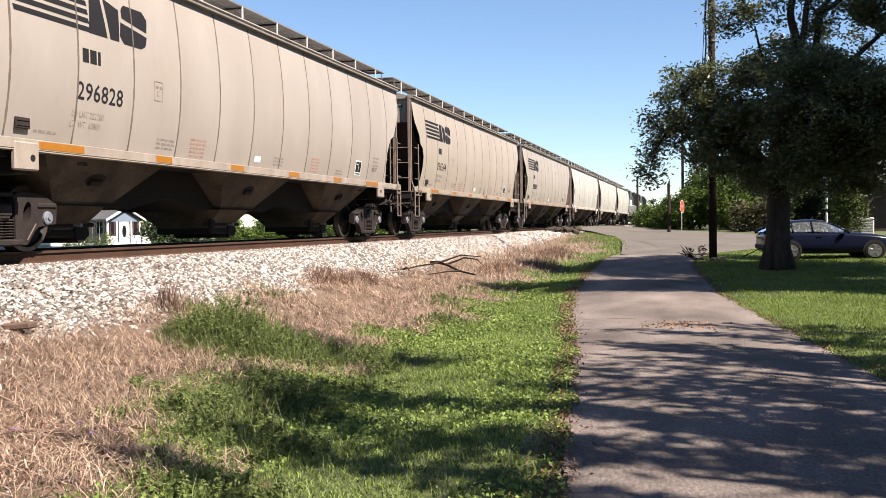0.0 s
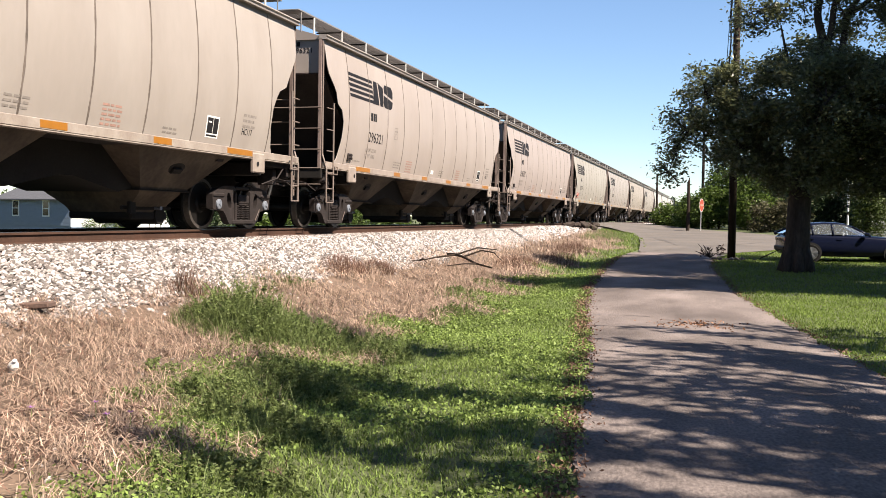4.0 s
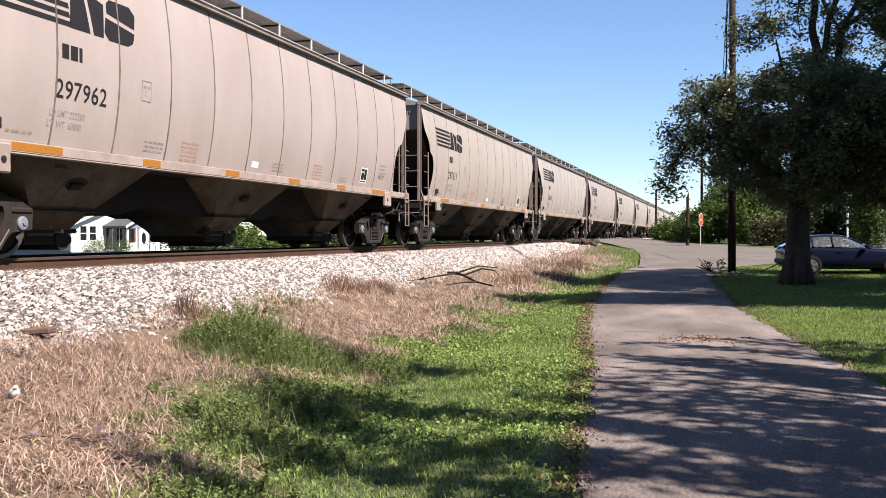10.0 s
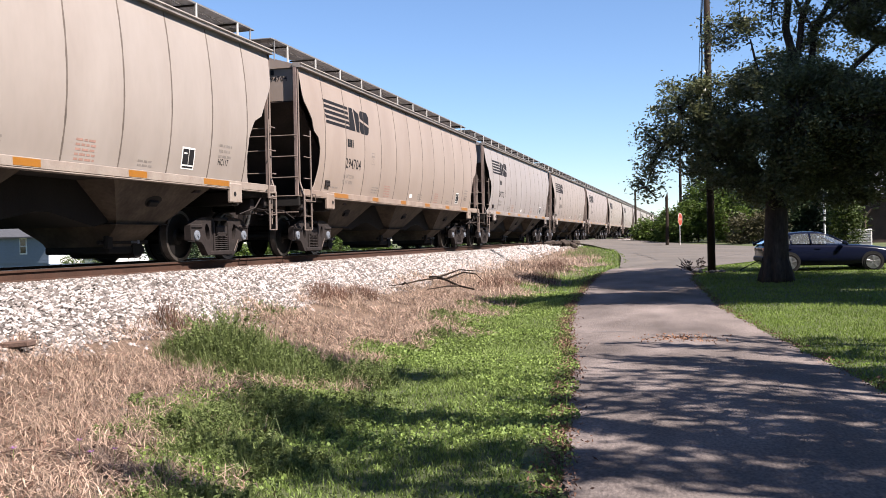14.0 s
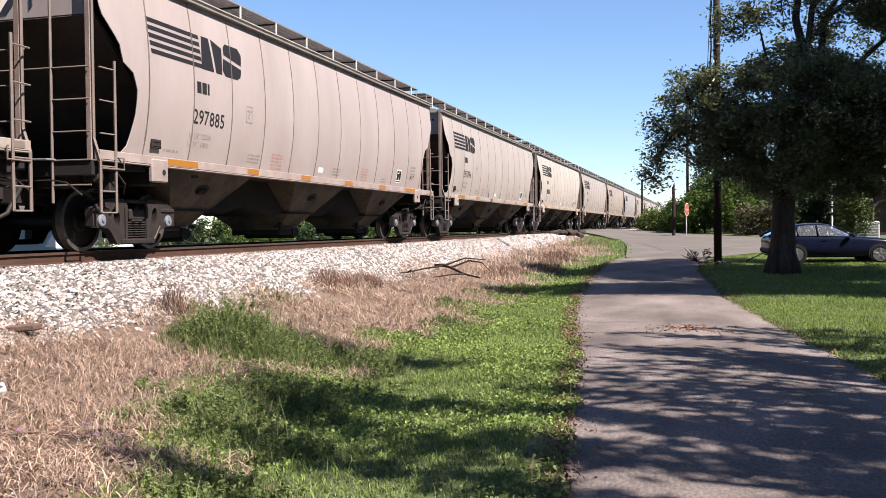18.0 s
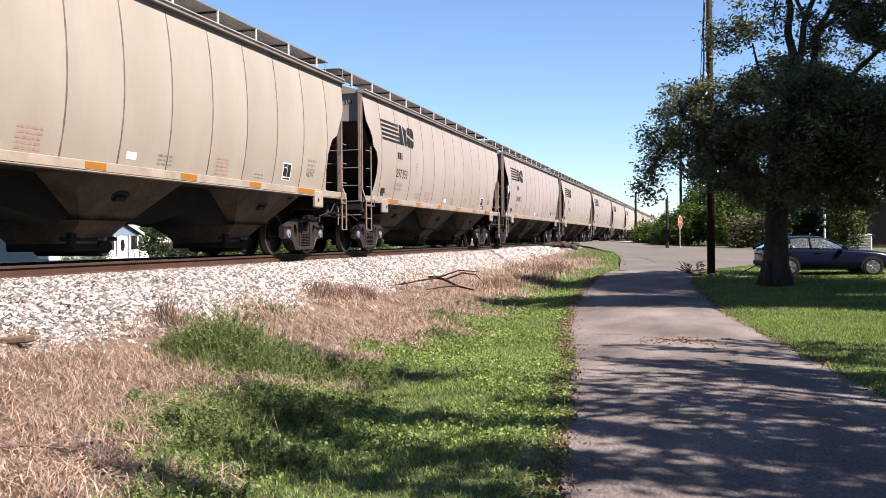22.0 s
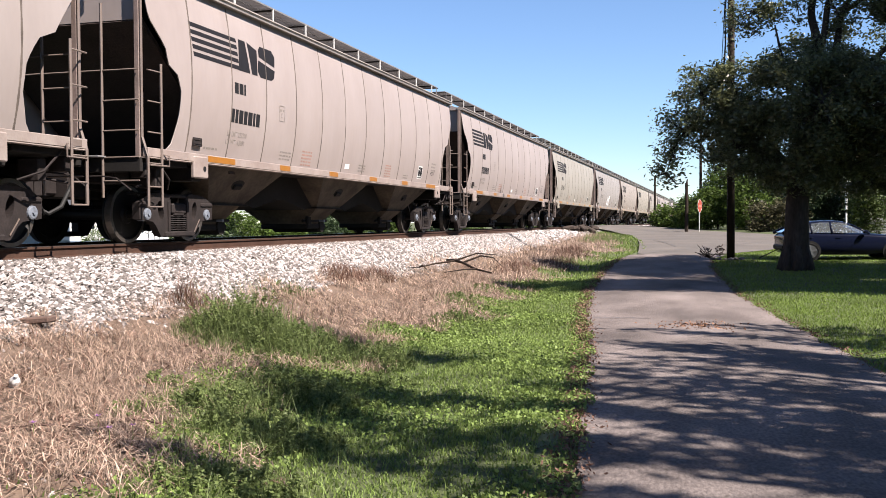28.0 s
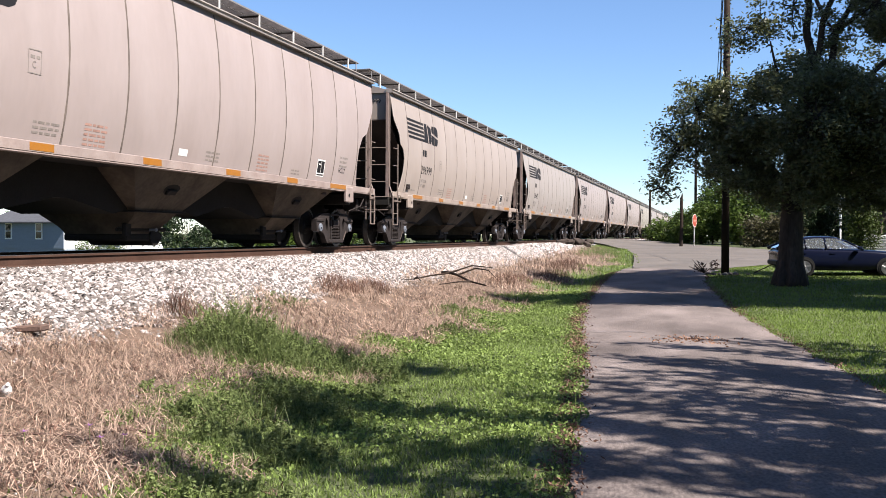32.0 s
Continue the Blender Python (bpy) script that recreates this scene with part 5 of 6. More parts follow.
def make_tree(name, label, at, trunk, limbs, lobes, leaf_mat_, leaf, seed, group="", spread=.30, dense=1.0, tiers=(1, 1, .75), airy=1.0, slant=0.0):
    """Trunk and limbs as tapered tubes, a crown of many leaves round branch tips inside several lobes."""
    g = np.random.default_rng(seed)
    tr = thing(name, label, "tree", group, at=at)
    mb = MB()
    pts, r0, r1 = trunk
    mb.tube(eased(pts), r0, 14, r1)
    p = Vector(pts[0])
    for k in range(7):
        a = k * .9 + .3
        mb.tube([p + Vector((math.cos(a) * r0 * 1.12, math.sin(a) * r0 * 1.12, -.12)), p + Vector((math.cos(a) * r0 * .95, math.sin(a) * r0 * .95, .22)), p + Vector((math.cos(a) * r0 * .55, math.sin(a) * r0 * .55, .8))], r0 * .42, 7, r0 * .3)
    part("trunk", mb, M_BARK, tr, smooth=True)
    for pts, a, b in limbs:
        part("limb", MB().tube(eased(pts), a, 9, b), M_BARK, tr, smooth=True)
    vs = []
    tw = MB()
    for c, rad, n, tips in lobes:
        n, tips = int(n * dense), max(4, int(tips * airy))
        d = g.normal(0, 1, (tips, 3))
        d /= np.linalg.norm(d, axis=1)[:, None]
        tip = np.array(c) + d * np.array(rad) * (g.uniform(.25, 1, tips) ** .5)[:, None]
        for t in tip[: min(tips, 14)]:
            m = np.array(c) * .55 + t * .45 + g.normal(0, .1, 3)
            tw.tube([c, tuple(m), tuple(t)], .028, 5, .008)
        k = g.integers(0, tips, n)
        off = g.normal(0, spread, (n, 3)) * np.array(tiers)
        off[:, 1] -= slant * off[:, 0]
        vs.append(leaf_at(tip[k] + off, leaf, g))
    stuffed("branchwork", tw, M_BARK, tr)
    stuffed("crown", raw_mesh("crown", *join(*vs), leaf_mat_), None, tr, "dense uneven crown of small leaves")
    return tr


TREE = pose(2.06, 28.5, .28)
make_tree("shade_tree", "large dark leafy shade tree on the lawn", TREE,
          ([(.14, 0, -.1), (.15, 0, .6), (.16, 0, 1.6), (.2, 0, 2.6), (.36, .05, 4.0), (.55, .1, 5.4)], .38, .22),
          [([(.55, .1, 5.3), (.66, .1, 6.4), (.52, .2, 7.2), (.58, .2, 8.0), (.25, .3, 9.0), (.1, .3, 10)], .14, .06), ([(.6, .1, 5.6), (.85, 0, 6.6), (.95, -.1, 7.5), (1.3, -.1, 8.4), (1.35, -.2, 10)], .11, .05), ([(.5, .1, 5.0), (1.15, .2, 6.1), (1.35, .4, 7.2), (1.85, .5, 8.2), (2.0, .5, 9.6)], .12, .05), ([(.95, -.1, 7.5), (.6, 0, 8.6), (.8, 0, 9.8)], .06, .03), ([(1.35, .4, 7.2), (2.3, .5, 7.9), (3.4, .5, 8.6)], .08, .03),
           ([(.3, 0, 3.8), (1.5, .6, 5.2), (3.2, 1.0, 6.8)], .15, .05), ([(.1, 0, 2.6), (-.7, .3, 3.4), (-1.8, .2, 4.1), (-2.6, 0, 4.2), (-3.2, 0, 3.6), (-3.45, 0, 2.8)], .11, .012), ([(.05, 0, 2.2), (.9, .3, 2.9), (2.2, .8, 3.2)], .12, .04), ([(.35, 0, 4.4), (-.2, -.4, 5.6), (-.5, -.6, 6.8)], .08, .02)],
          [((-2.4, .0, 4.85), (.75, .9, 1.1), 2000, 20), ((-3.0, 0, 4.0), (.8, .9, .6), 1500, 14), ((-3.3, .0, 3.3), (.42, .5, .42), 420, 8), ((-3.5, .0, 2.75), (.34, .4, .28), 260, 6), ((-1.3, 0, 4.7), (1.1, 2.0, 1.4), 7000, 52), ((-1.45, -.2, 3.35), (.95, 1.2, .75), 4200, 32), ((.5, -.2, 4.5), (1.8, 2.6, 2.0), 19000, 120), ((2.3, .3, 4.3), (1.9, 2.4, 1.35), 14000, 90),
           ((-.95, -.3, 7.3), (.75, .7, .95), 1100, 13), ((1.5, 0, 9.1), (1.3, 1.6, 1.2), 2400, 20), ((.3, .2, 9.0), (.5, .6, .8), 500, 6), ((2.4, .2, 7.9), (.9, 1.2, .9), 2400, 16), ((3.9, .6, 8.4), (1.8, 2.2, 1.9), 9000, 50), ((1.15, -.2, 7.2), (.5, .6, .7), 700, 8), ((.15, .1, 7.9), (.35, .4, 1.0), 500, 7), ((.1, .0, 2.75), (1.15, 2.0, .7), 6500, 44), ((2.4, .2, 3.3), (1.7, 2.0, .8), 6500, 44), ((4.8, .8, 4.4), (1.7, 2.2, 2.0), 6000, 40),
           # the last three lobes, hidden at the back, are added to cast shade
           ((.6, -2.0, 4.5), (1.4, .7, 1.5), 5500, 40), ((2.2, -2.0, 4.3), (1.5, .7, 1.2), 5000, 36), ((3.5, 0, 7.3), (1.2, 1.6, .7), 3000, 22), ((6.2, .5, 5.2), (1.9, 2.2, 2.1), 4200, 30), ((5.6, -1.5, 4.0), (1.6, 1.6, 1.1), 2600, 22), ((1.5, 3.0, 5.5), (2.2, 1.4, 1.9), 5500, 44), ((2.3, 4.5, 5.0), (2.1, 1.4, 1.4), 5000, 40), ((2.2, 1.7, 2.6), (1.6, .9, .6), 3000, 24)],
          L_TREE, .125, 61, spread=.19, dense=1.5)
make_tree("roadside_tree", "tall leafy tree beside the lane casting dappled shade", pose(9.1, 6.9, .1),
          ([(0, 0, -.1), (0, 0, 2), (-.2, .1, 4.5), (-.4, .2, 6.5)], .34, .2),
          [([(-.3, .1, 5), (-1.6, .2, 6.6), (-3.4, .3, 7.8)], .13, .04), ([(-3.4, .3, 7.8), (-4.8, .2, 8.2), (-6.3, 1.2, 8.6)], .05, .02), ([(-2.4, .2, 7.2), (-3.9, -1.6, 8.0), (-5.3, -3.1, 8.5)], .06, .02), ([(-.3, .1, 5.2), (.8, 1.4, 7), (1.6, 2.6, 8.4)], .13, .04), ([(-.3, .1, 5.2), (.2, -1.6, 7), (.4, -3.2, 8.0)], .13, .04), ([(-.4, .2, 6.3), (-.6, .3, 9.4)], .15, .05)],
          [((-2.6, .4, 7.6), (2.0, 2.4, 1.4), 3200, 22), ((-.6, 1.2, 8.8), (2.2, 2.4, 1.6), 4200, 26), ((-.4, -2.2, 8.0), (2.4, 2.2, 1.5), 6500, 34), ((-3.8, -1.2, 8.8), (1.6, 1.8, .9), 1500, 7), ((0.5, 0, 6.0), (2.4, 2.6, 1.2), 6000, 50), ((-5.2, -.3, 8.3), (1.7, 2.2, .8), 2000, 9), ((-6.2, 1.7, 8.7), (1.4, 1.0, .7), 1100, 8), ((-3.8, -2.9, 8.3), (1.5, 1.2, .8), 1800, 8), ((1.6, 1.6, 8.4), (2.0, 2.0, 1.3), 5000, 34), ((-1.1, 1.9, 8.4), (2.2, 1.2, 1.0), 3800, 20), ((-1.0, 3.9, 8.4), (2.2, 1.2, 1.0), 3300, 17), ((-4.7, -3.0, 8.5), (1.3, 1.3, .5), 1700, 9)],
          L_TREE, .25, 62, "roadside trees", spread=.18, tiers=(3.0, .8, .5), airy=.5, dense=.29, slant=.36)
make_tree("roadside_tree", "tall leafy tree beside the lane casting dappled shade", pose(9.2, 3.3, .1),
          ([(0, 0, -.1), (0, 0, 2), (.1, .1, 4.5), (.0, .2, 6.5)], .32, .2),
          [([(0, .1, 5), (-1.6, .2, 6.6), (-3.0, .3, 7.4)], .13, .04), ([(0, .1, 5.2), (.8, 1.4, 7), (1.2, 2.2, 8.0)], .13, .04), ([(0, .2, 6.3), (-.2, .3, 9.0)], .15, .05)],
          [((-2.2, .4, 7.2), (2.2, 2.0, 1.2), 4300, 26), ((0, 1.0, 8.4), (2.0, 2.0, 1.3), 4000, 26), ((-.4, -1.8, 7.8), (2.4, 2.0, 1.4), 4500, 30), ((-2.4, -1.8, 8.6), (1.8, 1.8, 1.0), 1500, 10), ((2.0, 0, 6.4), (2.4, 2.4, 1.2), 6000, 40)],
          L_TREE, .25, 63, "roadside trees", spread=.18, tiers=(3.0, .8, .5), airy=.5, dense=.29, slant=.36)


make_tree("roadside_tree", "tall leafy tree beside the lawn casting shade", pose(11.5, 18.3, .2),
          ([(0, 0, -.1), (0, 0, 2), (.1, .1, 4.5), (.0, .2, 6.5)], .32, .2),
          [([(0, .1, 5), (-1.6, .2, 6.2), (-2.6, .3, 6.8)], .13, .04), ([(0, .1, 4.6), (.8, -1.4, 6), (1.2, -2.2, 7.0)], .13, .04), ([(0, .2, 6.3), (-.2, .1, 8.5), (-.2, -.2, 11.2)], .17, .05), ([(-.2, .1, 8.5), (-1.6, -.2, 10), (-4.4, -.4, 11.2)], .1, .03)],
          [((.8, 1.0, 6.6), (2.0, 2.0, 1.6), 6500, 50), ((.6, 1.2, 8.6), (2.2, 2.2, 1.6), 6500, 50), ((-3.6, 1.0, 11.2), (3.0, 1.7, .9), 12000, 56), ((0, 1.1, 11.2), (2.8, 1.7, 1.0), 16000, 90), ((3.4, 1.1, 10.6), (2.4, 1.7, 1.0), 12000, 70)],
          L_TREE, .25, 64, "roadside trees", tiers=(1.4, 1, .7))


make_tree("roadside_tree", "very tall leafy tree beside the lawn casting deep shade", pose(12.6, 23.4, .2),
          ([(0, 0, -.1), (0, 0, 3), (-.1, .1, 6.5), (-.3, .2, 9.5)], .42, .24),
          [([(-.2, .1, 8), (-1.2, .2, 10.6), (-1.8, .3, 13)], .16, .05), ([(-.2, .2, 8.6), (.4, 1.2, 10.4), (.6, 2.0, 12)], .16, .05), ([(-.3, .2, 9.3), (-.4, 0, 12.5), (-.9, 1.6, 15.4)], .18, .05)],
          [((-1.8, .1, 13.4), (2.3, 2.4, 2.0), 9000, 46), ((.5, 1.7, 11.4), (2.3, 2.5, 2.0), 9000, 46), ((.6, -.4, 13.0), (2.0, 2.0, 1.8), 6000, 34), ((-1.4, -.9, 10.6), (2.4, 2.3, 1.1), 9000, 46), ((2.4, .2, 10.6), (2.2, 2.3, 1.1), 8000, 42), ((-1.1, 2.2, 15.6), (2.0, 2.0, 1.6), 8000, 40)],
          L_TREE, .27, 65, "roadside trees", spread=.34)


def make_bush(label, at, lobes, material, leaf, seed, group="", name="bush"):
    g = np.random.default_rng(seed)
    b = thing(name, label, "bush", group, at=at)
    st = MB()
    for c, rad, n in lobes:
        for k in range(5):
            st.tube([(c[0] * .6, c[1] * .6, -.1), (c[0] + g.uniform(-.4, .4) * rad[0], c[1] + g.uniform(-.4, .4) * rad[1], c[2] + rad[2] * .5)], .035, 5, .01)
    stuffed("branchwork", st, M_BARK, b)
    vs = []
    for c, rad, n in lobes:
        tips = max(8, n // 70)
        d = g.normal(0, 1, (tips, 3))
        d /= np.linalg.norm(d, axis=1)[:, None]
        tip = np.array(c) + d * np.array(rad) * (g.uniform(.3, 1, tips) ** .5)[:, None]
        k = g.integers(0, tips, n)
        c3 = tip[k] + g.normal(0, .22, (n, 3))
        c3[:, 2] = np.maximum(c3[:, 2], g.uniform(0, .3, n))
        vs.append(leaf_at(c3, leaf, g))
    stuffed("foliage", raw_mesh("foliage", *join(*vs), material), None, b)
    return b


HB = "roadside thicket"
make_bush("tall bright green roadside bush", pose(-.6, 64.5, .9), [((0, 0, 1.6), (1.0, 1.2, 1.5), 3240), ((1.1, .4, 2.2), (1.2, 1.2, 1.9), 3960)], L_BUSH, .24, 71, HB)
make_bush("tall bright green roadside bush", pose(1.9, 63, .9), [((0, 0, 1.8), (1.2, 1.3, 1.8), 4320), ((1.2, .5, 1.3), (1.0, 1.2, 1.3), 2520)], L_BUSH, .24, 72, HB)
make_bush("low green weedy bush by the track", pose(-3.2, 70, 1.0), [((0, 0, .8), (1.4, 1.6, .9), 3240), ((1.2, .3, 1.1), (1.0, 1.2, 1.2), 2700)], L_BUSH, .24, 73, HB)
make_bush("low green weedy bush by the track", pose(-1.9, 66.5, 1.0), [((0, 0, .7), (.9, 1.0, .8), 2340)], L_BUSH, .2, 74, HB)
make_bush("grey-brown half-bare hedge by the road", pose(3.6, 58.5, .9), [((-.9, .2, .8), (1.0, .8, 1.0), 2700), ((.6, 0, .9), (1.1, .8, 1.1), 3060)], leaf_mat("dusty_leaf", (0.0585, 0.054, 0.027), glow=.25), .17, 75, HB)
make_bush("dark green shrub mass behind the road", pose(5.4, 60.5, .9), [((0, 0, 1.6), (1.6, 1.4, 1.8), 4680), ((1.8, .6, 2.4), (1.6, 1.5, 2.2), 4680)], L_FAR, .24, 76, HB)
make_bush("dark green shrub mass behind the road", pose(2.6, 68, .9), [((0, 0, 3.4), (2.0, 2.0, 2.6), 6480), ((-2.4, .5, 3.6), (1.2, 1.4, 2.0), 1800)], L_FAR, .26, 77, HB)
make_bush("upright golden-green conifer shrub", pose(6.5, 46, .75), [((0, 0, 1.2), (.75, .75, 1.2), 4680), ((0, 0, 2.2), (.45, .45, .8), 1980)], L_CONIFER, .14, 78)
# woods round the place, each clump at its own distance
WOODS = [(-9.5, 205, 5.5), (-14, 230, 6), (-4, 130, 2.6), (-2.5, 105, 3.2), (0, 112, 4.5), (4, 118, 6), (9, 110, 7), (15, 104, 7), (21, 92, 7.5), (28, 84, 8), (14, 78, 6.5), (20, 70, 6.5), (26, 60, 7), (34, 66, 8), (40, 50, 8), (7, 74, 5.5), (11, 72, 6), (4.5, 80, 5), (8, 66, 4.5), (1, 84, 4.5)]
for i, (x, y, h) in enumerate(WOODS):
    make_bush("distant dark green tree in the treeline", pose(x, y, .8), [((0, 0, h * .55), (h * .42, h * .4, h * .45), 2200), ((h * .25, 0, h * .35), (h * .3, h * .3, h * .3), 900)], L_FAR, .34, 100 + i, "far treeline", "far_tree")
# unseen trees, added behind and beside the camera to cut sky light
UNSEEN_TREES = [(14, 2, 9), (16, 9, 10), (17, 16, 9), (19, 22, 9), (10, -6, 9), (3, -11, 10), (-5, -13, 9), (21, 30, 9), (-14, -16, 9), (17, -4, 10), (24, 38, 9)]
for i, (x, y, h) in enumerate(UNSEEN_TREES):
    make_bush("unseen tree added to hold back sky light", pose(x, y, .1), [((0, 0, h * .6), (h * .38, h * .38, h * .42), 3500), ((h * .2, .5, h * .3), (h * .3, h * .3, h * .28), 1600)], L_FAR, .42, 200 + i, "trees round the lane", "far_tree")
WEST = [(-36.5, 60, 4.2), (-33.5, 62, 2.6), (-31, 64, 2.2), (-28.5, 66, 2.0), (-34, 82, 4.0), (-26, 74, 1.9), (-24, 80, 2.2), (-27, 100, 3.4), (-60, 62, 4.5), (-20, 92, 2.2), (-23, 120, 5), (-19, 140, 4.5), (-17, 110, 2.6), (-40, 98, 3.5), (-45, 104, 4.5), (-33, 92, 3), (-64, 96, 6), (-70, 84, 6), (-75, 70, 5), (-38.5, 84, 2.4)]
for i, (x, y, h) in enumerate(WEST):
    h += .4
    make_bush("green garden bush beyond the track", pose(x, y, -.42), [((0, 0, h * .5), (h * .5, h * .5, h * .5), 4500), ((h * .4, .3, h * .3), (h * .4, h * .4, h * .3), 1800)], L_BUSH if i % 3 else L_FAR, .24, 140 + i, "bushes beyond the track")


# ---------------------------------------------------------------- poles, sign
def utility_pole(x, y, z, h, r, label):
    p = thing("utility_pole", label, "utility pole", at=pose(x, y, z))
    part("shaft", MB().tube([(0, 0, -.2), (-.01, 0, h * .5), (-.03, 0, h)], r, 14, r * .72), M_POLE, p, smooth=True)
    part("ground_wire", MB().tube([(-r * .9, -.1, .2), (-r * .9, -.1, h * .4), (-r * .8, -.1, h * .9)], .015, 5), M_HOSE, p)
    part("vine", MB().tube([(-.30, 0, 5.6), (-.25, 0, 6.6), (-.20, -.05, 7.4), (-.22, 0, 8.3), (-.16, 0, 9.4)], .03, 6, .02), M_BARK, p, "climbing vine stem")
    g = np.random.default_rng(4)
    stuffed("vine_leaves", raw_mesh("vine_leaves", *leaf_cloud(260, (-.02, 0, 7.9), (.26, .3, 2.2), .13, g, .2), L_TREE), None, p)
    part("guy_wire", MB().tube([(-.45, 0, 4.0), (-.10, 0, h - .5)], .012, 5), M_HOSE, p)
    part("crossarm", MB().cbox(-1.2, 1.2, -.06, .06, h - .6, h - .48, .01), M_POLE, p)
    return p


utility_pole(.49, 33.6, .28, 12.0, .135, "tall weathered wooden utility pole beside the lane")
tp = thing("timber_post", "short dark timber post beside the crossing road", "post", at=pose(-1.72, 58.5, .92))
part("shaft", MB().tube([(0, 0, -.2), (.02, 0, 1.6), (.0, 0, 3.0)], .11, 9, .09), M_POLE, tp)
part("broken_top", MB().tube([(.02, 0, 2.98), (.05, 0, 3.25)], .07, 6, .02), M_POLE, tp)
solid("far_pole", MB().tube([(0, 0, 0), (0, 0, 4.9)], .12, 8, .09), M_POLE, "distant wooden line pole beyond the crossing", "utility pole", at=pose(-5.5, 90, .9))
solid("far_pole", MB().tube([(0, 0, 0), (0, 0, 9.5)], .11, 8, .08), M_POLE, "slim bare trunk rising from the thicket", "utility pole", at=pose(-1.05, 69, .9))


def stop_sign(x, y, z, turn):
    s = thing("stop_sign", "red octagonal stop sign on a steel post", "road sign", at=pose(x, y, z, 0, 0, turn))
    part("post", MB().cbox(-.03, .03, -.02, .02, -.2, 2.0, .006), M_BRACKET, s)
    oc = [(math.cos(math.pi / 8 + k * math.pi / 4) * .41, 1.62 + math.sin(math.pi / 8 + k * math.pi / 4) * .41) for k in range(8)]
    pl = part("plate", MB().prism(oc, "y", -.034, -.026), M_WHITE, s)
    o2 = [(a * .93, 1.62 + (b - 1.62) * .93) for a, b in oc]
    part("red_face", MB().prism(o2, "y", -.038, -.034), M_SIGNRED, pl)
    part("lettering_bar", MB().box(-.24, .24, -.041, -.038, 1.56, 1.68), M_FADED, pl)
    return s


M_FADED = mat("faded_sign_lettering", (0.261, 0.149, 0.117), 0.6, var=0.1, scale=6, bump=0)
M_SIGNRED = mat("sign_red", (0.234, 0.0382, 0.018), 0.6, var=0.12, scale=6, bump=0)
stop_sign(-.96, 58.3, .90, 72)


# ---------------------------------------------------------------- debris by the pole
db = thing("brush_pile", "pile of cut brush and stones at the foot of the pole", "brush", at=pose(.1, 32.6, .32))
for k in range(12):
    part("stone", MB().add(ICO_V * np.array([.10, .09, .06]) * rs.uniform(.6, 1.2), ICO_F.tolist()).moved(pose(rs.uniform(-.2, 1.2), rs.uniform(-.6, .3), .03, 0, 0, rs.uniform(0, 360))), M_DARKSTONE, db)
for k in range(10):
    a = rs.uniform(0, 6.28)
    part("stick", MB().tube([(-.3, 0, .05), (-.3 + .5 * math.cos(a), .4 * math.sin(a), rs.uniform(.15, .5))], .02, 5, .008), M_BARK, db)
L_DARKDRY = leaf_mat("dark_dry_leaf", (0.0338, 0.0225, 0.018), glow=.1)
dg = np.random.default_rng(12)
stuffed("dry_leaves", raw_mesh("dry_leaves", *join(leaf_cloud(90, (-.45, 0, .22), (.24, .25, .2), .10, dg), leaf_cloud(60, (.02, .1, .30), (.16, .2, .2), .10, dg)), L_DARKDRY), None, db)
stick = solid("broken_stick", MB().tube([(0, 0, 0), (.7, .1, .35), (1.1, .2, .75)], .022, 5, .008), M_BARK, "bare grey stick standing in the grass", "stick", at=pose(1.4, 33.2, .36))


# ---------------------------------------------------------------- parked car
M_CARPAINT = mat("dark_blue_car_paint", (0.0035, 0.005, 0.014), 0.2, var=0.05, scale=3, bump=0, spec=0.16)
M_TYRE = mat("tyre_rubber", (0.007, 0.007, 0.007), 0.9, var=0.15, scale=8, bump=0.1, spec=0.15)
M_ALLOY = mat("alloy_wheel", (0.247, 0.247, 0.252), 0.3, metal=0.8, var=0.05, scale=8, bump=0)
M_TAIL = mat("red_tail_lamp", (0.203, 0.009, 0.009), 0.2, var=0.05, scale=8, bump=0)
M_CARGLASS = mat("tinted_car_glass", (0.009, 0.0108, 0.0135), 0.06, var=0.02, scale=2, bump=0, spec=0.45)

M_CLEARGLASS = mat("clear_car_glass", (0.62, 0.68, 0.74), 0.03, var=0.02, scale=2, bump=0, spec=0.5, trans=0.93)
M_SEAT = mat("grey_seat_cloth", (0.12, 0.12, 0.124), 0.9, var=0.15, scale=8, bump=0.1)


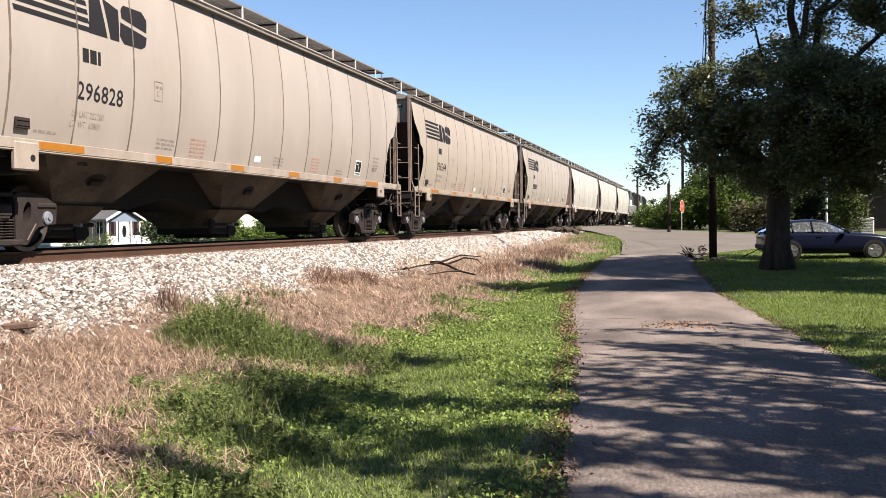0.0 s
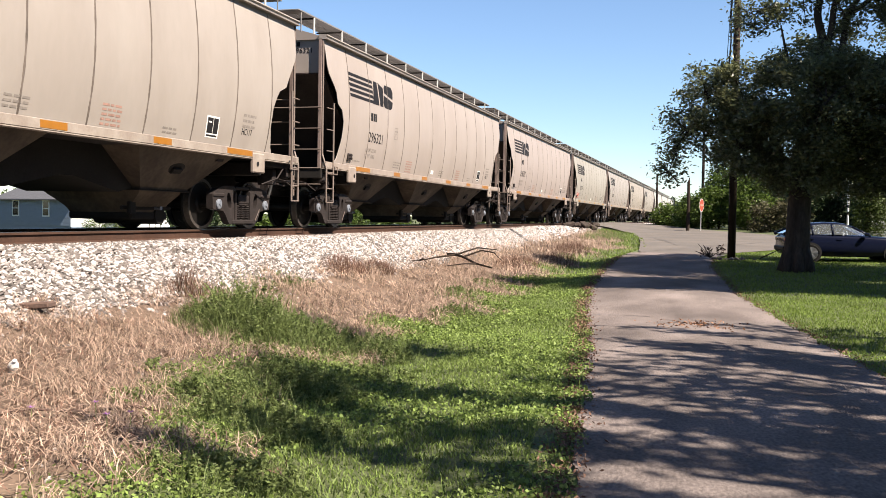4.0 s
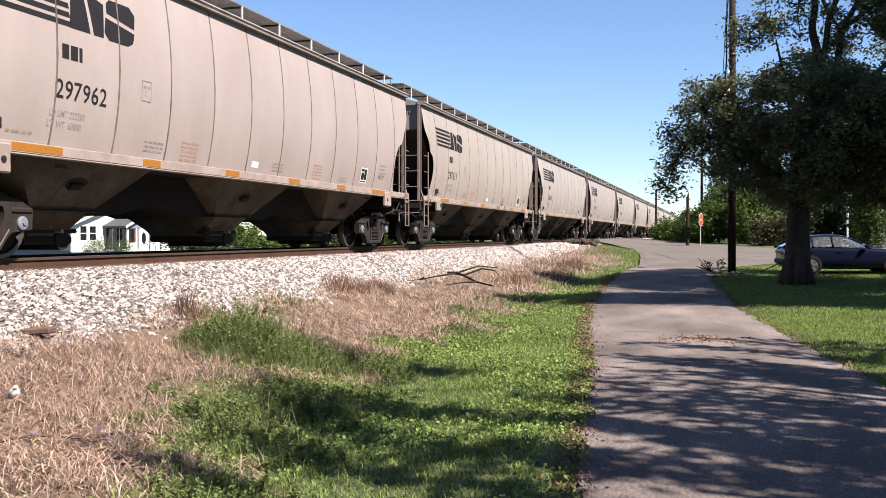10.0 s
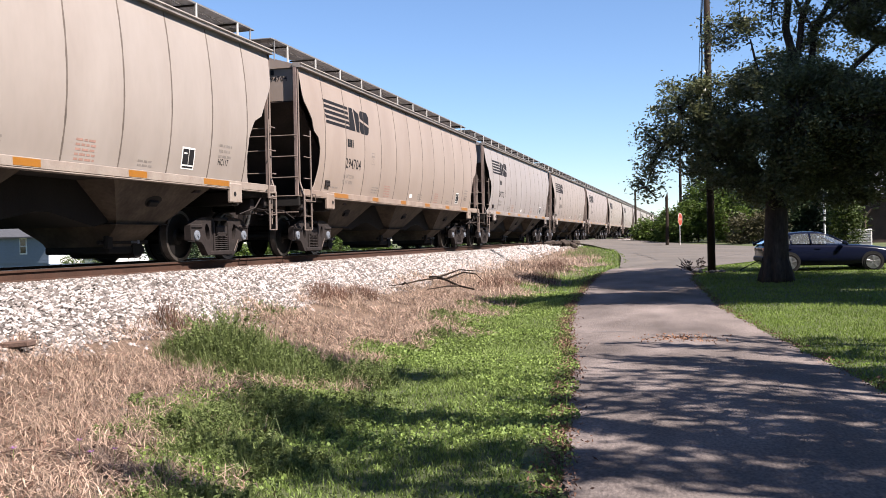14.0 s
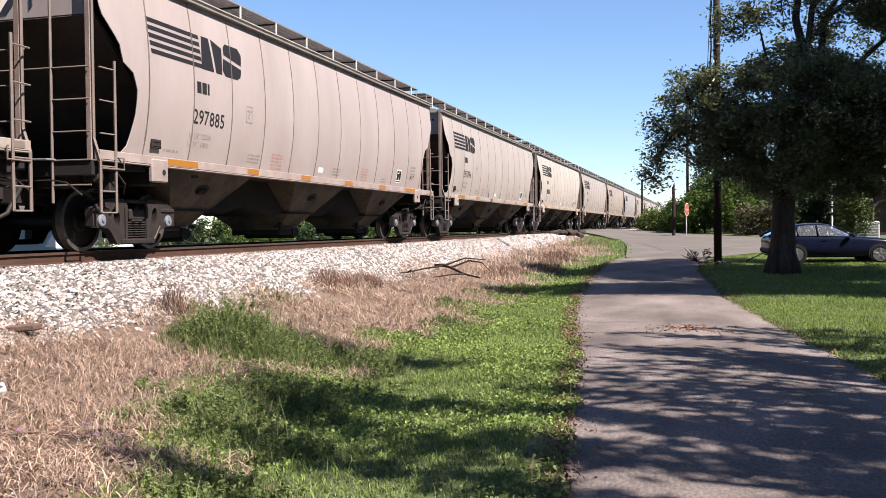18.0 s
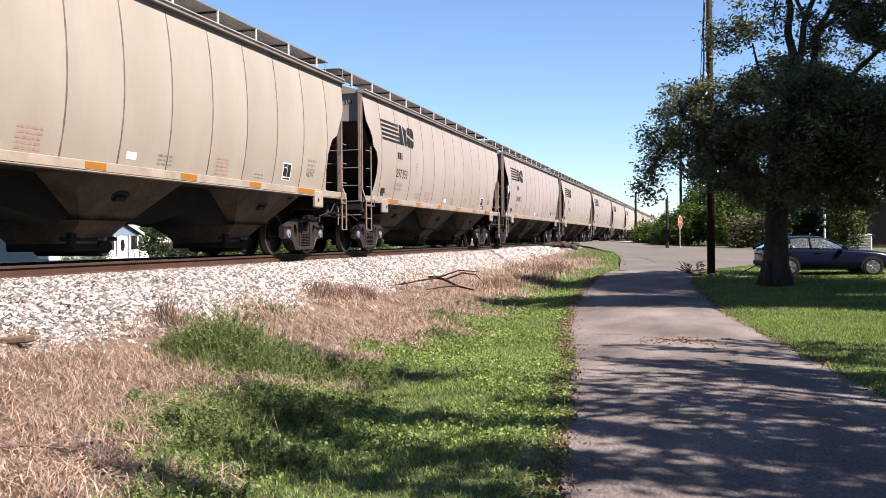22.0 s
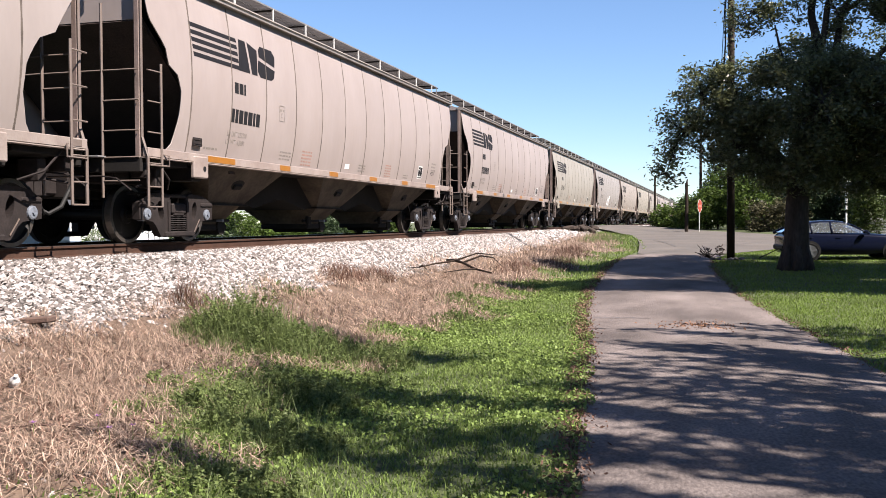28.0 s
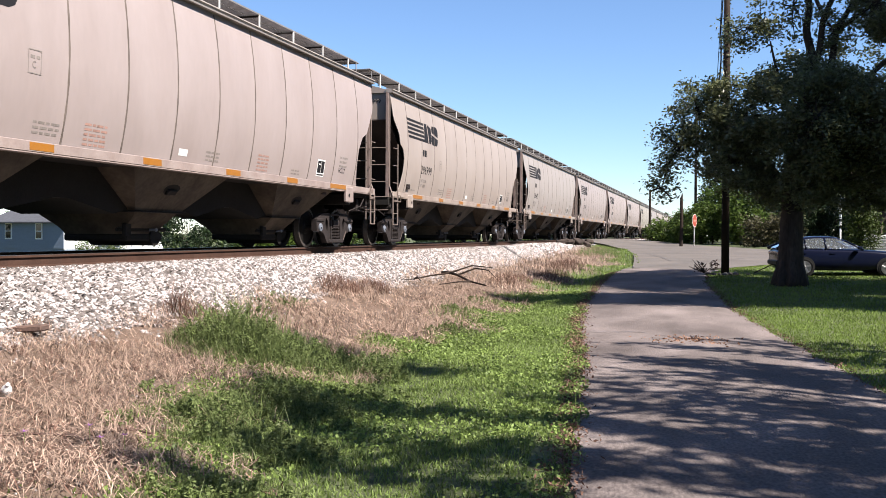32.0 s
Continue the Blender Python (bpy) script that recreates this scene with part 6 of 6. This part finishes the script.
def parked_car(at):
    """A saloon along local +x: origin under the rear axle."""
    c = thing("parked_car", "dark blue four-door saloon car parked on the lawn", "car", at=at)
    # lower body, lofted from cross sections: x, underside, deck height, half width
    cuts = [(-.85, .42, .80, .70), (-.82, .34, .93, .80), (-.72, .26, 1.00, .87), (-.45, .24, 1.02, .90), (.3, .22, 1.00, .91), (1.2, .22, .985, .91), (1.9, .22, .97, .91), (2.4, .23, .94, .90),
            (2.9, .24, .89, .89), (3.3, .26, .82, .85), (3.52, .30, .74, .78), (3.62, .38, .64, .68)]
    vs, m = [], 9
    for x, zb, zt, w in cuts:
        half = [(w * .86, zb), (w * .97, zb + .07), (w, zb + (zt - zb) * .40), (w * .995, zb + (zt - zb) * .62), (w * .975, zt - .10), (w * .93, zt - .03), (w * .84, zt), (w * .45, zt + .02), (0, zt + .025)]
        vs += [(x, y, z) for y, z in half] + [(x, -y, z) for y, z in half[:-1][::-1]]
    k = 2 * m - 1
    fs = [(i * k + j, i * k + j + 1, (i + 1) * k + j + 1, (i + 1) * k + j) for i in range(len(cuts) - 1) for j in range(k - 1)]
    fs += [(i * k + k - 1, i * k, (i + 1) * k, (i + 1) * k + k - 1) for i in range(len(cuts) - 1)] + [tuple(range(k)), tuple(range((len(cuts) - 1) * k, len(cuts) * k))]
    part("body", MB().add(vs, fs), M_CARPAINT, c, smooth=True)
    # roof shell
    top = [(-.42, 1.26, .62), (-.2, 1.34, .63), (.1, 1.405, .62), (.5, 1.44, .61), (.9, 1.44, .61), (1.2, 1.405, .62), (1.42, 1.32, .64)]
    rv, n = [], len(top)
    for x, z, w in top:
        rv += [(x, -w, z - .05), (x, -w * .9, z - .01), (x, -w * .5, z + .015), (x, 0, z + .02), (x, w * .5, z + .015), (x, w * .9, z - .01), (x, w, z - .05)]
    rv += [(x, y, z - .035) for x, y, z in rv]
    o = 7 * n
    rf = [(i * 7 + j, i * 7 + j + 1, (i + 1) * 7 + j + 1, (i + 1) * 7 + j) for i in range(n - 1) for j in range(6)]
    rf += [tuple(q + o for q in f[::-1]) for f in rf]
    rim = [i * 7 for i in range(n)] + [(n - 1) * 7 + j for j in range(1, 7)] + [i * 7 + 6 for i in range(n - 2, -1, -1)] + list(range(5, 0, -1))
    rf += [(rim[i], rim[(i + 1) % len(rim)], rim[(i + 1) % len(rim)] + o, rim[i] + o) for i in range(len(rim))]
    part("roof", MB().add(rv, rf), M_CARPAINT, c, smooth=True)
    for s in (-1, 1):
        for pts, r in (([(-.88, s * .80, .99), (-.42, s * .62, 1.22)], .06), ([(.74, s * .84, .98), (.72, s * .62, 1.38)], .035), ([(1.98, s * .82, .97), (1.40, s * .64, 1.29)], .04), ([(.08, s * .84, .98), (.06, s * .62, 1.34)], .03)):
            part("pillar", MB().tube(pts, r, 8, r * .85), M_CARPAINT, c, smooth=True)
        for poly in ([(-.60, 1.01), (-.34, 1.20), (.03, 1.33), (.05, 1.01)], [(.11, 1.01), (.09, 1.34), (.4, 1.38), (.69, 1.38), (.71, 1.01)], [(.78, 1.01), (.76, 1.38), (1.1, 1.37), (1.36, 1.27), (1.88, 1.0)]):
            g = MB()
            pts = [(x, s * float(np.interp(z, [1.0, 1.40], [.84, .62])), z) for x, z in poly]
            q = len(pts)
            g.add(pts + [(x, y - s * .006, z) for x, y, z in pts], [tuple(range(q)), tuple(range(q, 2 * q))[::-1]] + [(i, (i + 1) % q, q + (i + 1) % q, q + i) for i in range(q)])
            part("side_window", g, M_CLEARGLASS, c, "tinted see-through window")
        for x in (-.1, .85):
            part("door_handle", MB().cbox(x, x + .18, s * .905 - .015, s * .905 + .02, .82, .85, .008), M_CARPAINT, c)
        part("mirror", MB().cbox(1.72, 1.88, s * .98 - .10, s * .98 + .08, .98, 1.10, .035), M_CARPAINT, c)
        part("tail_lamp", MB().cbox(-.845, -.70, s * .70 - .13, s * .70 + .14, .74, .90, .03), M_TAIL, c, "red tail lamp")
        part("head_lamp", MB().cbox(3.30, 3.55, s * .62 - .14, s * .62 + .16, .62, .74, .04), M_CLEARGLASS, c)
        for x in (0, 2.75):
            w = part("wheel", MB().lathe([(-.10, .22), (-.11, .30), (-.07, .325), (.07, .325), (.11, .30), (.10, .22)], 24).moved(pose(x, s * .83, .325, 0, 0, 90)), M_TYRE, c)
            part("hub", MB().lathe([(-.03, .22), (.03, .22), (.03, .235), (-.03, .235)], 20).lathe([(-.03, .05), (.05, .05)], 10).moved(pose(x, s * .925, .325, 0, 0, 90)), M_ALLOY, w)
            # flat dark disc for the arch opening, its shade in the colour
            part("wheel_arch", MB().lathe([(-.004, .37), (.004, .37)], 24).moved(pose(x, s * .915, .35, 0, 0, 90)), M_HOSE, c)
            for k2 in range(5):
                t = math.radians(72 * k2 + 18)
                sp = MB().cbox(.03, .23, -.035, .035, -.02, .02, .008).moved(pose(0, 0, 0, 90))
                sp.v = [(math.cos(t) * p[0] - math.sin(t) * p[2] + x, s * .945 + p[1], math.sin(t) * p[0] + math.cos(t) * p[2] + .325) for p in sp.v]
                part("spoke", sp, M_ALLOY, w)
        for x in (.15, 1.05):
            part("seat", MB().cbox(x, x + .14, s * .36 - .22, s * .36 + .22, .6, 1.10, .04).cbox(x + .01, x + .11, s * .36 - .12, s * .36 + .12, 1.10, 1.26, .03), M_SEAT, c, "grey cloth seat")
    part("rear_window", MB().add([(-.86, -.70, 1.02), (-.86, .70, 1.02), (-.42, .58, 1.24), (-.42, -.58, 1.24)], [(0, 1, 2, 3)]), M_CLEARGLASS, c)
    part("windscreen", MB().add([(1.98, -.74, .99), (1.98, .74, .99), (1.42, .60, 1.28), (1.42, -.60, 1.28)], [(0, 1, 2, 3)]), M_CLEARGLASS, c)
    part("bumper", MB().cbox(-.89, -.76, -.80, .80, .38, .58, .05), M_HOSE, c, "black plastic bumper")
    return c


parked_car(pose(2.83, 33.6, .29, 0, 0, 8) @ Matrix.Diagonal((.95, .95, .91, 1)))

# ---------------------------------------------------------------- houses
M_SIDING = mat("white_clapboard", (0.517, 0.524, 0.53), 0.6, var=0.04, scale=2, bump=0.05)
# Side siding: the blue-grey tone holds the shade on that wall
M_SIDINGB = mat("shade_blue_siding", (0.112, 0.146, 0.195), 0.6, var=0.05, scale=2, bump=0.05)
M_SHINGLE = mat("dark_shingle", (0.045, 0.0473, 0.054), 0.9, var=0.2, scale=3, fine=20, bump=0.3)
M_SHUTTER = mat("maroon_curtain", (0.099, 0.018, 0.0225), 0.7, var=0.1, scale=4, bump=0)
M_BRICK = mat("dark_brown_brick", (0.045, 0.027, 0.0203), 0.85, var=0.25, scale=3, fine=16, bump=0.3)


def window(parent, m, w, h, name="window"):
    """A window in local x-z, facing local -y."""
    wf = part(name, MB().cbox(-w / 2 - .08, w / 2 + .08, -.05, .04, -.08, h + .08, .01), M_WHITE, parent, at=m)
    for k in (0, 1):
        part("pane", MB().cbox(-w / 2 + .02, w / 2 - .02, -.062, -.052, k * h / 2 + .03, (k + 1) * h / 2 - .03, .004), M_CARGLASS, wf)
    return wf


def white_house(at):
    """Gabled cottage; its front faces local -y, with a gabled glazed porch."""
    h = thing("white_cottage", "small white clapboard cottage with a gabled porch", "house", at=at)
    part("foundation", MB().cbox(-4.36, 4.36, .02, 9.1, -.62, .02, .01).cbox(-.7, 4.2, -2.56, 0, -.62, -.002, .01), M_SIDINGB, h, "grey-blue foundation wall")
    wf = part("front_wall", MB().prism([(-4.4, 0), (4.4, 0), (4.4, 2.35), (0, 4.0), (-4.4, 2.35)], "y", 0, .15), M_SIDING, h)
    part("rear_wall", MB().prism([(-4.4, 0), (4.4, 0), (4.4, 2.35), (0, 4.0), (-4.4, 2.35)], "y", 9.0, 9.15), M_SIDING, h)
    wl = part("side_wall", MB().cbox(-4.4, -4.25, .15, 9.0, 0, 2.35, .01), M_SIDINGB, h, "siding with the wall's bluish shade in its colour")
    part("side_wall", MB().cbox(4.25, 4.4, .15, 9.0, 0, 2.35, .01), M_SIDING, h)
    for k in range(11):
        part("clapboard", MB().cbox(-4.38, 4.38, -.025, 0, .08 + k * .21, .28 + k * .21, .006), M_SIDING, wf)
        part("clapboard", MB().cbox(-4.425, -4.4, .1, 9.0, .08 + k * .21, .28 + k * .21, .006), M_SIDINGB, wl)
    for s in (-1, 1):
        part("roof_slope", MB().prism([(0, 4.02), (s * 4.85, 2.2), (s * 4.85, 2.32), (0, 4.16)], "y", -.45, 9.5), M_SHINGLE, h, "dark shingled roof slope")
        part("bargeboard", MB().prism([(0, 3.98), (s * 4.9, 2.13), (s * 4.9, 2.34), (0, 4.19)], "y", -.52, -.455), M_WHITE, h)
    for x in (-3.2, -2.2):
        window(wf, pose(x, -.03, .95), .7, 1.25)
    for y in (3.0, 6.8):
        window(wl, pose(-4.43, y, .9, 0, 0, -90), .7, 1.25)
    p = part("porch", MB().cbox(-.75, 3.15, -2.6, -.03, .0, .18, .02), M_SIDING, h, "white gabled porch")
    for x in (-.65, .35, 2.05, 3.05):
        part("column", MB().cbox(x - .09, x + .09, -2.6, -2.42, .18, 2.0, .015), M_WHITE, p)
    part("gable", MB().prism([(-.75, 2.0), (3.15, 2.0), (1.2, 2.95)], "y", -2.6, -2.45), M_SIDINGB, p)
    for s in (-1, 1):
        part("porch_roof", MB().prism([(1.2, 3.12), (1.2 + s * 2.3, 2.05), (1.2 + s * 2.3, 2.2), (1.2, 3.29)], "y", -2.85, -.03), M_SHINGLE, p)
        part("bargeboard", MB().prism([(1.2, 3.10), (1.2 + s * 2.35, 2.0), (1.2 + s * 2.35, 2.22), (1.2, 3.32)], "y", -2.92, -2.855), M_WHITE, p)
    for x0, x1 in ((-.65, .35), (2.05, 3.05)):
        part("parapet", MB().cbox(x0, x1, -2.58, -2.48, .18, .75, .01), M_SIDING, p)
        part("screen", MB().cbox(x0 + .1, x1 - .1, -2.54, -2.52, .78, 1.98, .004), M_CARGLASS, p)
        for q in (.22, .72):
            part("curtain", MB().cbox(x0 + q, x0 + q + .07, -2.565, -2.545, .78, 1.98, .004), M_SHUTTER, p)
    # dark sheets standing in for the shade of the open porch side
    for y0 in (-2.42, -1.62, -.82):
        part("screen", MB().cbox(-.70, -.68, y0, y0 + .74, .3, 1.98, .004), M_CARGLASS, p, "dark sheet for the shade in the open porch side")
    for y0 in (-1.68, -.88):
        part("column", MB().cbox(-.74, -.65, y0, y0 + .06, .18, 2.0, .01), M_WHITE, p)
    part("deck_wall", MB().cbox(3.25, 4.3, -2.6, -2.48, .0, .85, .01), M_SIDING, p, "low white deck wall")
    for x in (3.75, 4.25):
        part("deck_post", MB().cbox(x - .07, x + .07, -2.62, -2.46, .0, 1.25, .01), M_WHITE, p)
    d = part("door", MB().cbox(.62, 1.78, -2.58, -2.5, .18, 1.98, .01), M_WHITE, p)
    part("oval_glass", MB().lathe([(-.01, .25), (.01, .25)], 18).moved(Matrix.Translation((1.2, -2.59, 1.15)) @ Matrix.Rotation(math.pi / 2, 4, "Z") @ Matrix.Diagonal((1, 1, 2.1, 1))), M_CARGLASS, d)
    for x in (.85, 1.55):
        part("handrail", MB().tube([(x, -2.7, .9), (x, -3.6, .5)], .025, 5).tube([(x, -3.6, .5), (x, -3.6, -.5)], .025, 5), M_HOSE, p)
    part("lattice_wheel", MB().lathe([(-.03, .34), (.03, .34), (.03, .27), (-.03, .27)], 18).moved(pose(-1.35, -3.9, .42, 0, 0, 90)), M_WHITE, p, "white garden wheel")
    return h


white_house(pose(-56.2, 78, .05, 0, 0, 79) @ Matrix.Diagonal((1.1, 1.1, 1.1, 1)))
make_bush("green foundation shrub in front of the cottage", pose(-52.8, 71.6, -.44), [((0, 0, .8), (1.6, 1.0, .8), 1900), ((1.2, 1.4, .8), (1.0, 1.0, .8), 1300)], L_BUSH, .14, 170)


def brick_house(at):
    h = thing("brick_house", "dark brown brick house behind the parked car", "house", at=at)
    fw = part("front_wall", MB().cbox(0, 14, 0, .2, 0, 2.7, .01), M_BRICK, h)
    part("side_wall", MB().cbox(0, .2, .2, 8, 0, 2.7, .01), M_BRICK, h)
    part("side_wall", MB().cbox(13.8, 14, .2, 8, 0, 2.7, .01), M_BRICK, h)
    part("roof", MB().prism([(-.5, 2.65), (-.5, 2.8), (4.1, 4.3), (8.6, 2.8), (8.6, 2.65)], "x", -.5, 14.5), M_SHINGLE, h)
    window(fw, pose(5.0, -.03, .9), 1.4, 1.2)
    part("arch", MB().tube([(.5, -.3, 0), (.5, -.3, 1.6), (.8, -.3, 2.0), (1.3, -.3, 2.1)], .07, 8), M_BRICK, h)
    return h


brick_house(pose(8.3, 55, .75, 0, 0, -6))
sp = thing("white_post", "slim white marker post beyond the parked car", "post", at=pose(6.17, 50, .75))
part("shaft", MB().tube([(0, 0, 0), (0, 0, 2.9)], .05, 8), M_WHITE, sp)
for k in range(4):
    part("band", MB().lathe([(1.25 + k * .35, .056), (1.38 + k * .35, .056)], 10, "z"), M_ENDDARK, sp)
ac = thing("air_conditioner", "pale grey outdoor air conditioner beside the house", "air conditioner", at=pose(7.9, 51, .75))
part("casing", MB().cbox(-.55, .55, -.4, .4, 0, .95, .04), M_BRACKET, ac)
for k in range(6):
    part("louvre", MB().cbox(-.5, .5, -.415, -.40, .12 + k * .13, .17 + k * .13, .004), M_GRATE, ac)
solid("marker_stake", MB().cbox(-.05, .05, -.05, .05, 0, 2.1, .01), M_BRACKET, "pale marker stake beyond the track", "post", at=pose(-34.5, 61, -.45))


# ---------------------------------------------------------------- what moves
def motions():
    for ob, n in CARS:
        walk(ob, car_rows(n * CAR_L))
    for ob, ahead in LOCO_N:
        walk(ob, car_rows(-ahead))


motions()
